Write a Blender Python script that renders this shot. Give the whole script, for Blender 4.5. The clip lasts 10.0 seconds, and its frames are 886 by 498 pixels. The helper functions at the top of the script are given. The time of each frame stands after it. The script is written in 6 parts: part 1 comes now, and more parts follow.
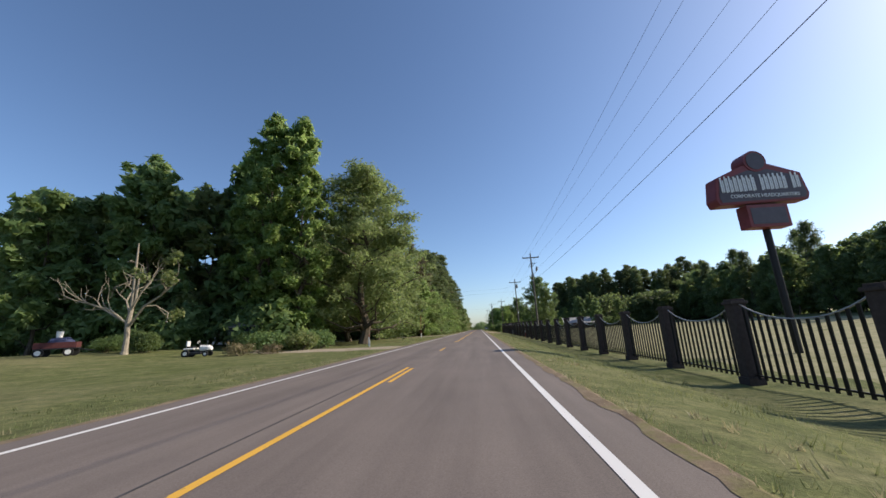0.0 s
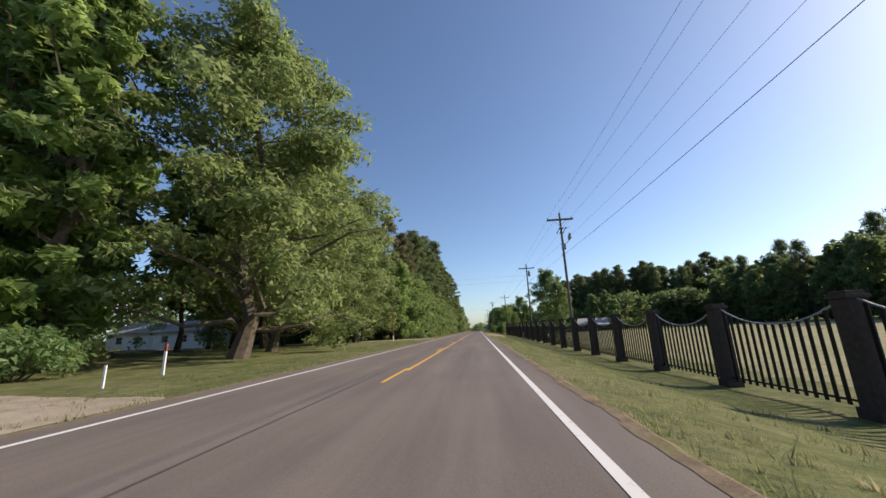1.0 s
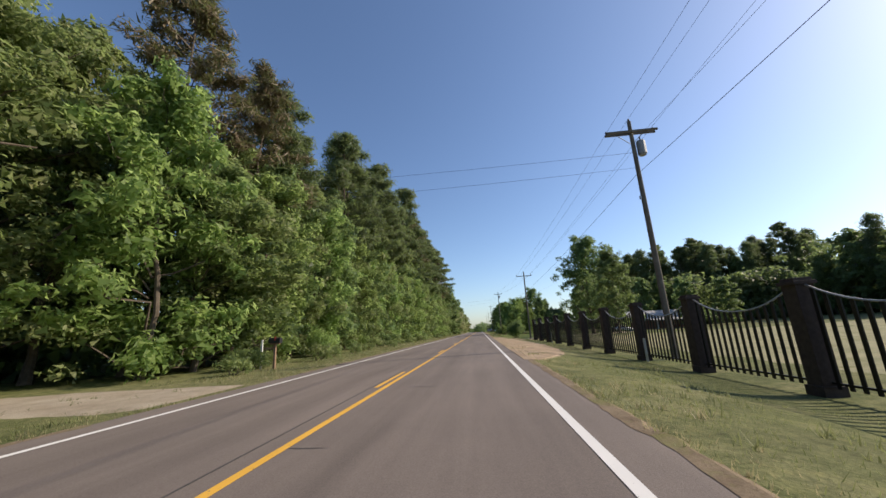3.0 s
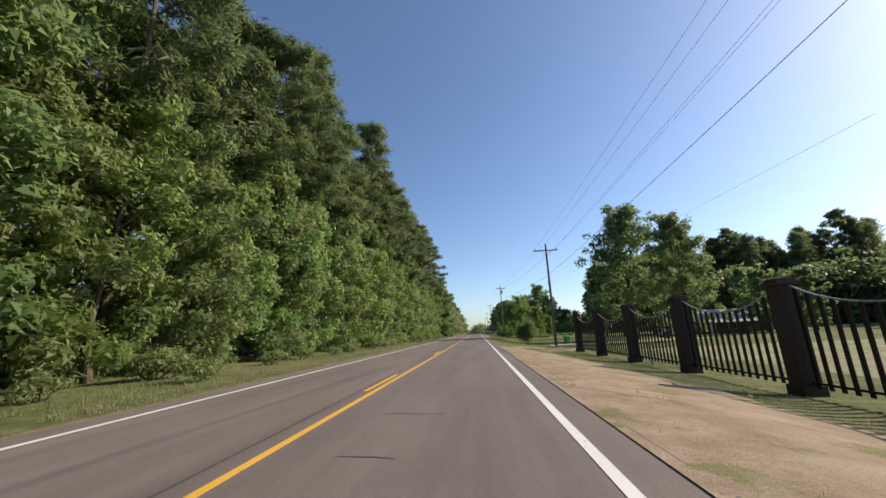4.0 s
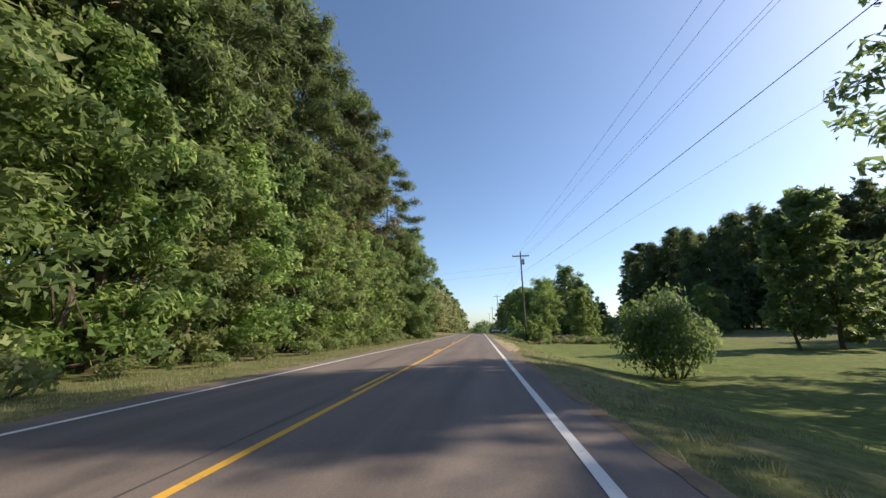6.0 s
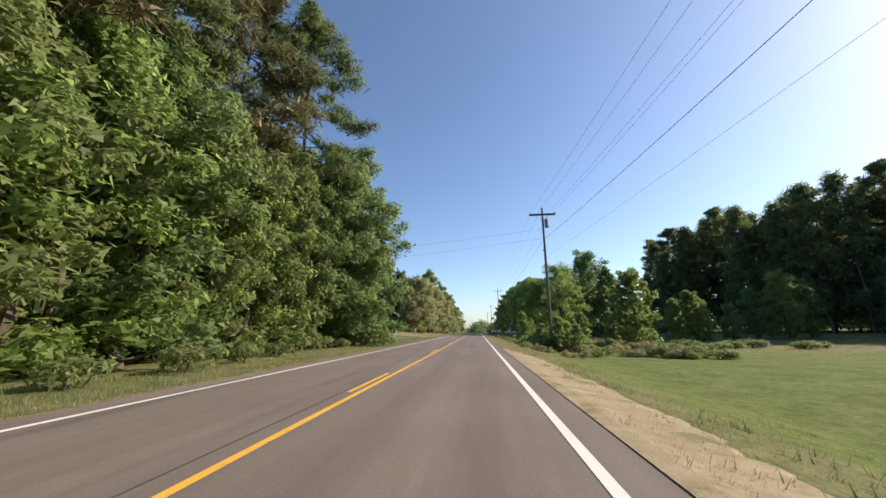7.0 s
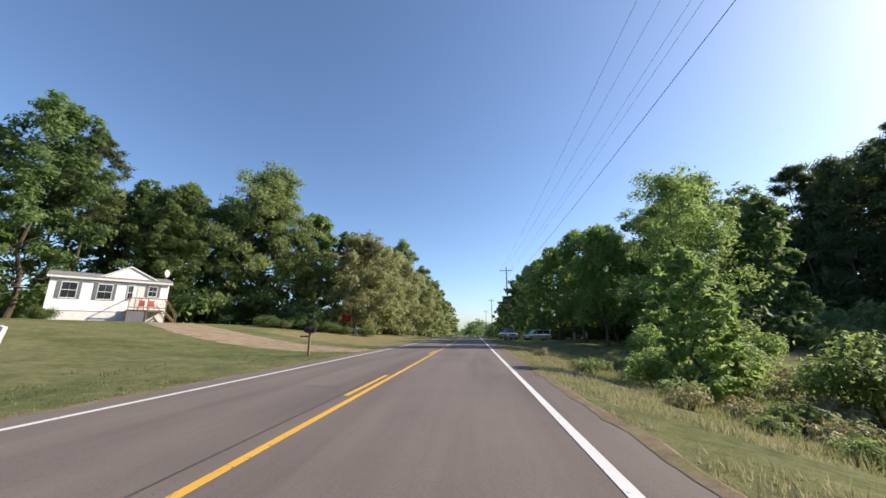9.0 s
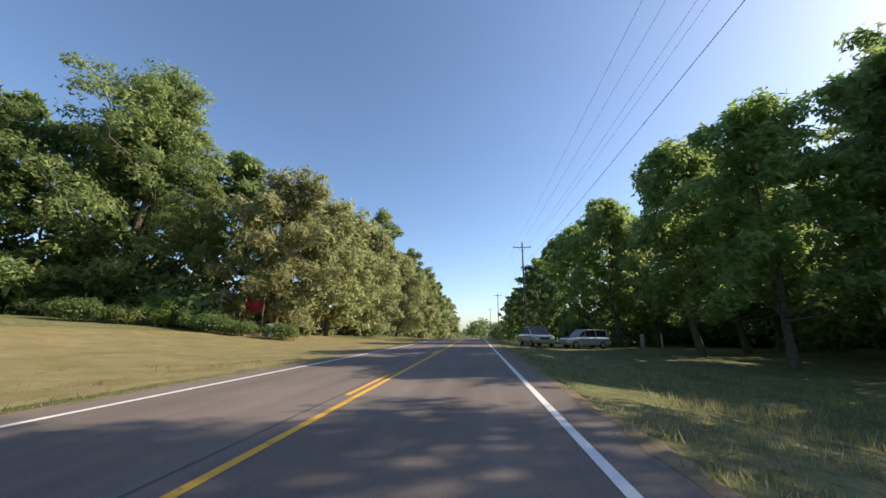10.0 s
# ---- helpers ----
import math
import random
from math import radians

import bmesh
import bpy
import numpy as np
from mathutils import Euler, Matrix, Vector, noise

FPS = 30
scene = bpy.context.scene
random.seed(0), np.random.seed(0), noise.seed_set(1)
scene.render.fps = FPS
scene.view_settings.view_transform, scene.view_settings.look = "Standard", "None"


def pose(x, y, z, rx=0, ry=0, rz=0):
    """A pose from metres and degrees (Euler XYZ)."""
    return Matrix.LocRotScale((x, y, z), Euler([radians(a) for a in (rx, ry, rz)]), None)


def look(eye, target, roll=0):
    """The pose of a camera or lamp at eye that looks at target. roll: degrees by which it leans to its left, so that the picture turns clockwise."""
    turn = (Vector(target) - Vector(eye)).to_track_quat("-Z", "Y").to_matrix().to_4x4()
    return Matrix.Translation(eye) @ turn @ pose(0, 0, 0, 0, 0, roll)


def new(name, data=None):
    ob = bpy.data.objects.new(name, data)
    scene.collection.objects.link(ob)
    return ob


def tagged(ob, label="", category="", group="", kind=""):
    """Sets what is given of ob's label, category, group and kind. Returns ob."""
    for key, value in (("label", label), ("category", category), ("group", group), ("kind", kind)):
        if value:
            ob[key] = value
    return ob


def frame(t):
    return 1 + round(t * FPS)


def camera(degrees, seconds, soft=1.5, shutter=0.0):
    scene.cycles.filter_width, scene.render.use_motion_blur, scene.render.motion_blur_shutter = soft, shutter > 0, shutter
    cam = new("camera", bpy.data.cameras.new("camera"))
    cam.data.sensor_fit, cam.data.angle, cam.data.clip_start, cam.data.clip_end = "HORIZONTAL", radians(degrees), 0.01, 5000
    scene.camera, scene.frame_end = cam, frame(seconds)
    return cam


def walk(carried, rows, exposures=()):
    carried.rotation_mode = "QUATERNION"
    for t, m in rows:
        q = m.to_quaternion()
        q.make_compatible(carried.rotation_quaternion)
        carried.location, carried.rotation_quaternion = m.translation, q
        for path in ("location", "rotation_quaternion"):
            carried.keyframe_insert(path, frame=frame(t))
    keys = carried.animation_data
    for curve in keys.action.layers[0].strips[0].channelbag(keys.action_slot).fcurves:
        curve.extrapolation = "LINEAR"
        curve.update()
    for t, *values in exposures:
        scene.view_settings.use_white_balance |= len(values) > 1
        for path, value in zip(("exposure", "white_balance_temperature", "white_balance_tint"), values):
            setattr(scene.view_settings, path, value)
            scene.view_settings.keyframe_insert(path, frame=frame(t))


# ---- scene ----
# ---- camera and walk ----
cam = camera(103.08, 10.0, soft=1.5)
EYE = 1.144  # height of the lens over the road
# seconds, x, y, yaw, pitch, roll
PATH = [
    (0.0, 2.329, 0.938, 5.784, 12.985, 3.013),
    (0.5, 2.310, 13.306, 5.287, 12.919, 1.914),
    (1.0, 2.340, 25.338, 5.589, 13.071, 2.286),
    (1.5, 2.307, 38.046, 5.411, 12.893, 2.856),
    (2.0, 2.316, 50.184, 5.549, 13.041, 3.009),
    (2.5, 2.334, 62.299, 6.014, 13.177, 3.520),
    (4.0, 2.346, 99.377, 5.535, 13.407, 2.244),
    (4.5, 2.429, 112.106, 5.627, 13.265, 2.395),
    (5.0, 2.471, 124.254, 5.986, 13.155, 2.008),
    (5.5, 2.474, 136.455, 6.173, 13.032, 1.490),
    (7.0, 2.394, 173.284, 5.536, 13.009, 0.512),
    (7.5, 2.374, 185.595, 5.471, 13.113, 0.676),
    (8.0, 2.346, 197.854, 5.207, 13.096, 0.912),
    (8.5, 2.276, 210.171, 4.950, 13.374, 0.804),
    (9.0, 2.232, 222.388, 4.913, 13.153, -0.015),
    (9.5, 2.177, 234.771, 4.946, 13.127, -0.343),
    (10.0, 2.253, 246.801, 5.392, 13.146, -0.439),
]
walk(cam, [(t, pose(x, y, EYE, 90 + pitch, roll, yaw)) for t, x, y, yaw, pitch, roll in PATH],
     exposures=[(0.0, 0.30, 6300, 11), (1.0, 0.34, 6550, 12), (2.5, 0.36, 6500, 12), (5.0, 0.52, 6500, 10), (7.0, 0.66, 6700, 11), (8.5, 0.64, 6350, 11), (9.5, 0.64, 6350, 10), (10.0, 0.74, 6700, 10)])

# ---- world, sun and exposure ----
SUN_EL, SUN_AZ = radians(32), radians(74)  # height, and turn from the road's heading towards the right
world = bpy.data.worlds.new("world")
scene.world = world
world.use_nodes = True
wn = world.node_tree.nodes
sky = wn.new("ShaderNodeTexSky")
sky.sky_type, sky.sun_disc = "NISHITA", False
sky.sun_elevation, sky.sun_rotation = SUN_EL, SUN_AZ
sky.altitude = 800
sky.air_density, sky.dust_density, sky.ozone_density = 1.0, 1.65, 3.6
wn["Background"].inputs[1].default_value = 0.13
world.node_tree.links.new(sky.outputs[0], wn["Background"].inputs[0])
sun_data = bpy.data.lights.new("sun", "SUN")
sun_data.energy, sun_data.angle, sun_data.color = 4.6, radians(0.53), (1.0, 0.87, 0.68)
sun = new("sun", sun_data)
sun.matrix_world = look((0, 0, 0), (-math.sin(SUN_AZ) * math.cos(SUN_EL), -math.cos(SUN_AZ) * math.cos(SUN_EL), -math.sin(SUN_EL)))


# ---- materials ----
def smooth(a, b, v):
    v = min(1, max(0, (v - a) / (b - a)))
    return v * v * (3 - 2 * v)


def material(name, rough=0.8, metal=0.0, spec=0.3):
    m = bpy.data.materials.new(name)
    m.use_nodes = True
    n = m.node_tree.nodes
    b = n["Principled BSDF"]
    b.inputs["Roughness"].default_value, b.inputs["Metallic"].default_value = rough, metal
    b.inputs["Specular IOR Level"].default_value = spec
    return m, n, m.node_tree.links, b


def noise_tex(n, l, scale, detail=4, vec=None, rough=0.6):
    t = n.new("ShaderNodeTexNoise")
    t.inputs["Scale"].default_value, t.inputs["Detail"].default_value, t.inputs["Roughness"].default_value = scale, detail, rough
    if vec is not None:
        l.new(vec, t.inputs["Vector"])
    return t.outputs["Fac"]


def ramp(n, l, fac, stops):
    r = n.new("ShaderNodeValToRGB")
    while len(r.color_ramp.elements) < len(stops):
        r.color_ramp.elements.new(0.5)
    for e, (p, c) in zip(r.color_ramp.elements, stops):
        e.position, e.color = p, (*c, 1)
    l.new(fac, r.inputs[0])
    return r.outputs[0]


def mix(n, l, fac, a, b, kind="MIX"):
    m = n.new("ShaderNodeMix")
    m.data_type, m.blend_type = "RGBA", kind
    for sock, v in ((m.inputs[0], fac), (m.inputs[6], a), (m.inputs[7], b)):
        if isinstance(v, (int, float)):
            sock.default_value = v
        elif isinstance(v, tuple):
            sock.default_value = (*v, 1)
        else:
            l.new(v, sock)
    return m.outputs[2]


def bump(n, l, b, height, strength=0.3, dist=0.02):
    k = n.new("ShaderNodeBump")
    k.inputs["Strength"].default_value, k.inputs["Distance"].default_value = strength, dist
    l.new(height, k.inputs["Height"])
    l.new(k.outputs[0], b.inputs["Normal"])


def plain(name, colour, rough=0.7, metal=0.0, vary=0.25, scale=6.0, relief=0.1):
    """Paint, wood or metal with blotches, grain and fine relief."""
    m, n, l, b = material(name, rough, metal)
    co = n.new("ShaderNodeTexCoord").outputs["Object"]
    f = noise_tex(n, l, scale, 5, co)
    dark = tuple(c * (1 - vary) for c in colour)
    pale = tuple(min(1, c * (1 + vary)) for c in colour)
    base = ramp(n, l, f, [(0.3, dark), (0.7, pale)])
    fine = noise_tex(n, l, scale * 14, 3, co)
    l.new(mix(n, l, 0.25, base, ramp(n, l, fine, [(0.3, dark), (0.7, pale)])), b.inputs["Base Color"])
    bump(n, l, b, fine, relief, 0.01)
    return m


def foliage(name, tones, glow=0.35, through_tone=(0.36, 0.47, 0.16)):
    """Leaves: tone by leaf and by plant, some light comes through them."""
    m, n, l, b = material(name, 0.52, 0, 0.28)
    geo, info = n.new("ShaderNodeNewGeometry"), n.new("ShaderNodeObjectInfo")
    leaf = ramp(n, l, geo.outputs["Random Per Island"], [(0.0, tones[0]), (0.55, tones[1]), (1.0, tones[2])])
    hue = n.new("ShaderNodeHueSaturation")
    val = n.new("ShaderNodeMapRange")
    val.inputs[3].default_value, val.inputs[4].default_value = 0.75, 1.25
    hv = n.new("ShaderNodeMapRange")
    hv.inputs[3].default_value, hv.inputs[4].default_value = 0.485, 0.515
    l.new(info.outputs["Random"], val.inputs[0])
    l.new(info.outputs["Random"], hv.inputs[0])
    l.new(val.outputs[0], hue.inputs["Value"])
    l.new(hv.outputs[0], hue.inputs["Hue"])
    l.new(leaf, hue.inputs["Color"])
    l.new(hue.outputs[0], b.inputs["Base Color"])
    tr = n.new("ShaderNodeBsdfTranslucent")
    l.new(mix(n, l, 0.65, hue.outputs[0], through_tone, "MIX"), tr.inputs[0])
    sh = n.new("ShaderNodeMixShader")
    sh.inputs[0].default_value = glow
    l.new(b.outputs[0], sh.inputs[1])
    l.new(tr.outputs[0], sh.inputs[2])
    l.new(sh.outputs[0], n["Material Output"].inputs[0])
    return m


def ground_material(name, tones, dry):
    m, n, l, b = material(name, 0.95, 0, 0.1)
    co = n.new("ShaderNodeTexCoord").outputs["Object"]
    big, mid, fine = noise_tex(n, l, 0.08, 4, co), noise_tex(n, l, 0.7, 5, co), noise_tex(n, l, 22, 4, co, 0.75)
    g = ramp(n, l, mid, list(zip((0.25, 0.5, 0.75), tones)))
    g = mix(n, l, ramp(n, l, big, [(0.42, (0, 0, 0)), (0.68, (dry, dry, dry))]), g, (0.285, 0.25, 0.145))
    clump = noise_tex(n, l, 3.5, 5, co, 0.7)
    g = mix(n, l, 0.8, g, ramp(n, l, clump, [(0.35, (0.55, 0.60, 0.55)), (0.52, (1, 1, 1)), (0.68, (1.3, 1.22, 1.15))]), "MULTIPLY")
    g = mix(n, l, 0.75, g, ramp(n, l, fine, [(0.2, (0.25, 0.25, 0.25)), (0.75, (1.25, 1.25, 1.2))]), "MULTIPLY")
    l.new(g, b.inputs["Base Color"])
    bump(n, l, b, fine, 0.7, 0.05)
    return m


def dirt_material(name, a, c, scale=1.2, weedy=False):
    m, n, l, b = material(name, 0.95, 0, 0.1)
    co = n.new("ShaderNodeTexCoord").outputs["Object"]
    mid, fine = noise_tex(n, l, scale, 6, co), noise_tex(n, l, 30, 4, co, 0.8)
    g = ramp(n, l, mid, [(0.3, a), (0.7, c)])
    if weedy:
        tuft = noise_tex(n, l, 0.9, 6, co, 0.7)
        g = mix(n, l, ramp(n, l, tuft, [(0.53, (0, 0, 0)), (0.62, (0.8, 0.8, 0.8))]), g, (0.19, 0.185, 0.075))
    g = mix(n, l, 0.6, g, ramp(n, l, fine, [(0.25, (0.45, 0.45, 0.45)), (0.75, (1.2, 1.2, 1.2))]), "MULTIPLY")
    l.new(g, b.inputs["Base Color"])
    bump(n, l, b, fine, 0.6, 0.03)
    return m


def asphalt_material():
    m, n, l, b = material("asphalt", 0.85, 0, 0.3)
    tc = n.new("ShaderNodeTexCoord").outputs["Object"]
    mp = n.new("ShaderNodeMapping")
    mp.inputs["Scale"].default_value = (1.0, 0.06, 1.0)  # wear runs along the lanes
    l.new(tc, mp.inputs[0])
    streak, patch, grain = noise_tex(n, l, 1.4, 4, mp.outputs[0]), noise_tex(n, l, 0.25, 4, tc), noise_tex(n, l, 60, 3, tc, 0.8)
    g = ramp(n, l, streak, [(0.3, (0.134, 0.110, 0.098)), (0.7, (0.198, 0.164, 0.145))])
    g = mix(n, l, 0.5, g, ramp(n, l, patch, [(0.35, (0.8, 0.8, 0.8)), (0.65, (1.12, 1.1, 1.08))]), "MULTIPLY")
    g = mix(n, l, 0.5, g, ramp(n, l, grain, [(0.3, (0.55, 0.55, 0.55)), (0.7, (1.4, 1.4, 1.4))]), "MULTIPLY")
    l.new(g, b.inputs["Base Color"])
    bump(n, l, b, grain, 0.4, 0.01)
    return m


def paint_material(name, colour, bare=0.42):
    m, n, l, b = material(name, 0.7, 0, 0.3)
    tc = n.new("ShaderNodeTexCoord").outputs["Object"]
    chips, tone = noise_tex(n, l, 9, 6, tc, 0.8), noise_tex(n, l, 0.8, 3, tc)
    worn = ramp(n, l, chips, [(bare - 0.06, (0.13, 0.12, 0.11)), (bare, colour)])
    l.new(mix(n, l, 0.35, worn, ramp(n, l, tone, [(0.3, (0.7, 0.7, 0.7)), (0.7, (1, 1, 1))]), "MULTIPLY"), b.inputs["Base Color"])
    return m


M = {
    "grass": ground_material("grass_ground", ((0.084, 0.102, 0.038), (0.146, 0.164, 0.064), (0.245, 0.235, 0.118)), 0.45),
    "lawn": ground_material("mown_green_lawn", ((0.100, 0.138, 0.036), (0.150, 0.190, 0.055), (0.205, 0.228, 0.082)), 0.15),
    "dirt": dirt_material("red_dirt", (0.27, 0.19, 0.13), (0.43, 0.335, 0.24), 1.2, True),
    "sand": dirt_material("sandy_verge", (0.30, 0.235, 0.15), (0.46, 0.38, 0.26), 2.0, True),
    "dry_lawn": dirt_material("dry_lawn", (0.20, 0.165, 0.075), (0.30, 0.25, 0.13), 0.8, True),
    "verge_dirt": dirt_material("brown_verge_dirt", (0.17, 0.125, 0.085), (0.30, 0.235, 0.16), 2.2, True),
    "gravel": dirt_material("gravel", (0.30, 0.245, 0.18), (0.45, 0.385, 0.30)),
    "asphalt": asphalt_material(),
    "white_line": paint_material("white_road_paint", (0.72, 0.70, 0.68), 0.38),
    "yellow_line": paint_material("yellow_road_paint", (0.72, 0.40, 0.06), 0.40),
    "tar": plain("tar_seal", (0.075, 0.068, 0.068), 0.6),
    "wood_pole": plain("weathered_pole_wood", (0.15, 0.132, 0.112), 0.9, 0, 0.35, 3),
    "bark": plain("bark", (0.10, 0.080, 0.060), 0.95, 0, 0.45, 5, 0.5),
    "bark_pale": plain("pale_bark", (0.30, 0.26, 0.20), 0.95, 0, 0.35, 5, 0.5),
    "iron": plain("black_iron", (0.018, 0.017, 0.018), 0.45, 0.3),
    "pillar": plain("dark_brick_pillar", (0.055, 0.040, 0.036), 0.85, 0, 0.35, 8, 0.4),
    "steel": plain("galvanised_steel", (0.42, 0.43, 0.44), 0.45, 0.7),
    "cable": plain("cable_rubber", (0.015, 0.015, 0.017), 0.6),
    "leaf": foliage("broad_leaves", [(0.058, 0.098, 0.036), (0.116, 0.176, 0.066), (0.205, 0.275, 0.115)], 0.5),
    "leaf_bright": foliage("bright_leaves", [(0.105, 0.165, 0.046), (0.195, 0.28, 0.082), (0.31, 0.39, 0.14)], 0.68),
    "leaf_olive": foliage("olive_leaves", [(0.10, 0.128, 0.048), (0.18, 0.212, 0.082), (0.30, 0.315, 0.145)], 0.5),
    "leaf_far": foliage("far_wood_leaves", [(0.056, 0.084, 0.036), (0.100, 0.138, 0.058), (0.165, 0.205, 0.088)], 0.5),
    "needle": foliage("pine_needles", [(0.044, 0.064, 0.030), (0.074, 0.098, 0.046), (0.118, 0.132, 0.064)], 0.36),
    "leaf_straw": foliage("dry_weed_leaves", [(0.20, 0.19, 0.085), (0.34, 0.31, 0.15), (0.46, 0.40, 0.22)], 0.45, (0.40, 0.35, 0.18)),
    "leaf_pale": foliage("pale_flowering_leaves", [(0.17, 0.185, 0.08), (0.30, 0.31, 0.14), (0.48, 0.46, 0.26)], 0.5, (0.42, 0.46, 0.22)),
    "leaf_dry": foliage("browned_needles", [(0.10, 0.080, 0.045), (0.16, 0.115, 0.065), (0.21, 0.16, 0.09)], 0.2),
}


# ---- mesh helpers ----
def link_mesh(name, bm, mats, parent=None, label="", soft=False):
    me = bpy.data.meshes.new(name)
    bm.to_mesh(me)
    bm.free()
    for mt in (mats if isinstance(mats, (list, tuple)) else [mats]):
        me.materials.append(mt)
    if soft:
        for p in me.polygons:
            p.use_smooth = True
    ob = new(name, me)
    if parent is not None:
        ob.parent = parent
    if label:
        ob["label"] = label
    return ob


def part(name, bm, mat, parent, label="", soft=False):
    return link_mesh(name, bm, mat, parent, label, soft)


def thing(name, label, category, at=(0, 0, 0), rz=0, group="", kind=""):
    ob = new(name)
    ob.matrix_world = pose(*at, 0, 0, rz)
    return tagged(ob, label, category, group, kind)


def box(bm, c, s, bevel=0.0, m=None):
    r = bmesh.ops.create_cube(bm, size=1.0)
    bmesh.ops.scale(bm, vec=s, verts=r["verts"])
    if bevel:
        es = list({e for v in r["verts"] for e in v.link_edges})
        out = bmesh.ops.bevel(bm, geom=es, offset=bevel, segments=2, affect="EDGES", profile=0.7)
        vs = list({v for f in out["faces"] for v in f.verts} | {v for v in r["verts"] if v.is_valid})
    else:
        vs = r["verts"]
    if m is not None:
        bmesh.ops.transform(bm, matrix=m, verts=vs)
    bmesh.ops.translate(bm, vec=c, verts=vs)
    return vs


def boxed(c, s, bevel=0.0, m=None):
    bm = bmesh.new()
    box(bm, c, s, bevel, m)
    return bm


def tube(bm, pts, radii, sides=8, cap=True):
    """A tapered tube along points."""
    rings, last = [], None
    for i, p in enumerate(pts):
        p = Vector(p)
        a, b = Vector(pts[max(0, i - 1)]), Vector(pts[min(len(pts) - 1, i + 1)])
        d = (b - a).normalized()
        side = d.cross(Vector((0, 0, 1)) if abs(d.z) < 0.9 else Vector((0, 1, 0))).normalized() if last is None else (last - d * last.dot(d)).normalized()
        last = side
        up = side.cross(d)
        r = radii[i] if isinstance(radii, (list, tuple)) else radii
        rings.append([bm.verts.new(p + (side * math.cos(k * math.tau / sides) + up * math.sin(k * math.tau / sides)) * r) for k in range(sides)])
    for u, v in zip(rings, rings[1:]):
        for k in range(sides):
            bm.faces.new((u[k], u[(k + 1) % sides], v[(k + 1) % sides], v[k]))
    if cap:
        bm.faces.new(rings[0])
        bm.faces.new(rings[-1][::-1])
    return bm


def tubed(pts, radii, sides=8):
    bm = bmesh.new()
    tube(bm, pts, radii, sides)
    bmesh.ops.recalc_face_normals(bm, faces=bm.faces)
    return bm


def from_arrays(name, verts, faces, mat, parent=None, label=""):
    me = bpy.data.meshes.new(name)
    me.from_pydata(verts, [], faces)
    me.materials.append(mat)
    ob = new(name, me)
    if parent is not None:
        ob.parent = parent
    if label:
        ob["label"] = label
    return ob


# ---- the ground ----
def ground_z(x, y):
    """Height of the ground: level road, bank down to the field, lawns that climb on the other side."""
    z = 0.0
    if x > 4:
        deep = float(np.interp(y, (40, 75, 112, 130, 145, 165, 240, 275), (1.25, 1.0, 0.72, 0.72, 1.0, 1.2, 1.2, 0.3)))
        z -= deep * smooth(3.8, 10.8, x)
        z += 1.0 * smooth(45, 120, x)
    elif x < -4:
        z += 2.2 * smooth(200, 250, y) * smooth(-6, -36, x)
        z += 0.9 * smooth(75, 45, y) * smooth(-14, -34, x)
    z -= 3.0 * smooth(290, 430, y)
    if abs(x) > 4.3:
        z += 0.06 * noise.noise(Vector((x * 0.4, y * 0.4, 0))) * smooth(4.3, 6.0, abs(x)) - 0.03 * smooth(4.0, 4.3, abs(x))
    return z


def axis(stops):
    out = []
    for a, b, step in stops:
        k = max(1, round((b - a) / step))
        out += [a + (b - a) * i / k for i in range(k)]
    return out + [stops[-1][1]]


def sheet(name, xs, ys, lift, mat, parent=None, label=""):
    vs = [(x, y, ground_z(x, y) + lift) for y in ys for x in xs]
    w = len(xs)
    fs = [(j * w + i, j * w + i + 1, (j + 1) * w + i + 1, (j + 1) * w + i) for j in range(len(ys) - 1) for i in range(w - 1)]
    ob = from_arrays(name, vs, fs, mat, parent, label)
    for p in ob.data.polygons:
        p.use_smooth = True
    return ob


gx = axis([(-2500, -200, 230), (-200, -60, 10), (-60, -22, 2.5), (-22, -4.2, 0.7), (-4.2, 4.2, 1.05), (4.2, 14, 0.6), (14, 40, 2), (40, 200, 10), (200, 2500, 230)])
gy = axis([(-400, -40, 60), (-40, -8, 4), (-8, 300, 1.2), (300, 440, 5), (440, 3500, 180)])
ground = sheet("ground", gx, gy, -0.02, M["grass"])
tagged(ground, "uneven mown grass ground with dry patches", "ground", kind="structure")
ry = axis([(-60, 440, 3), (440, 900, 40)])
road = sheet("road", [-4.02, -3.0, -1.5, 0, 1.5, 3.0, 4.02], ry, 0.004, M["asphalt"])
tagged(road, "worn grey two-lane asphalt road with faded markings", "road", kind="structure")
def strip(name, x0, x1, y0, y1, mat, label="", parent=None, lift=0.009):
    return sheet(name, [x0, x1], axis([(y0, y1, 3)]), lift, mat, parent, label)


for side in (-1, 1):
    strip("edge_line", side * 3.35 - 0.06, side * 3.35 + 0.06, -60, 600, M["white_line"], "white painted edge line", road)
strip("centre_line", -0.16, -0.05, -60, 13.0, M["yellow_line"], "solid yellow centre line", road)
strip("centre_line", 0.05, 0.16, 36.5, 600, M["yellow_line"], "solid yellow centre line", road)
for k in range(-4, 48):
    y0 = 9.6 + 12.19 * k
    xc = 0.105 if k <= 0 else (0.0 if k <= 2 else -0.105)
    strip("dash", xc - 0.05, xc + 0.05, y0, y0 + 3.05, M["yellow_line"], "", road)
strip("tar_seam", -0.60, -0.56, -60, 64, M["tar"], "dark sealed crack along the road", road, 0.007)
crack_rnd = random.Random(17)
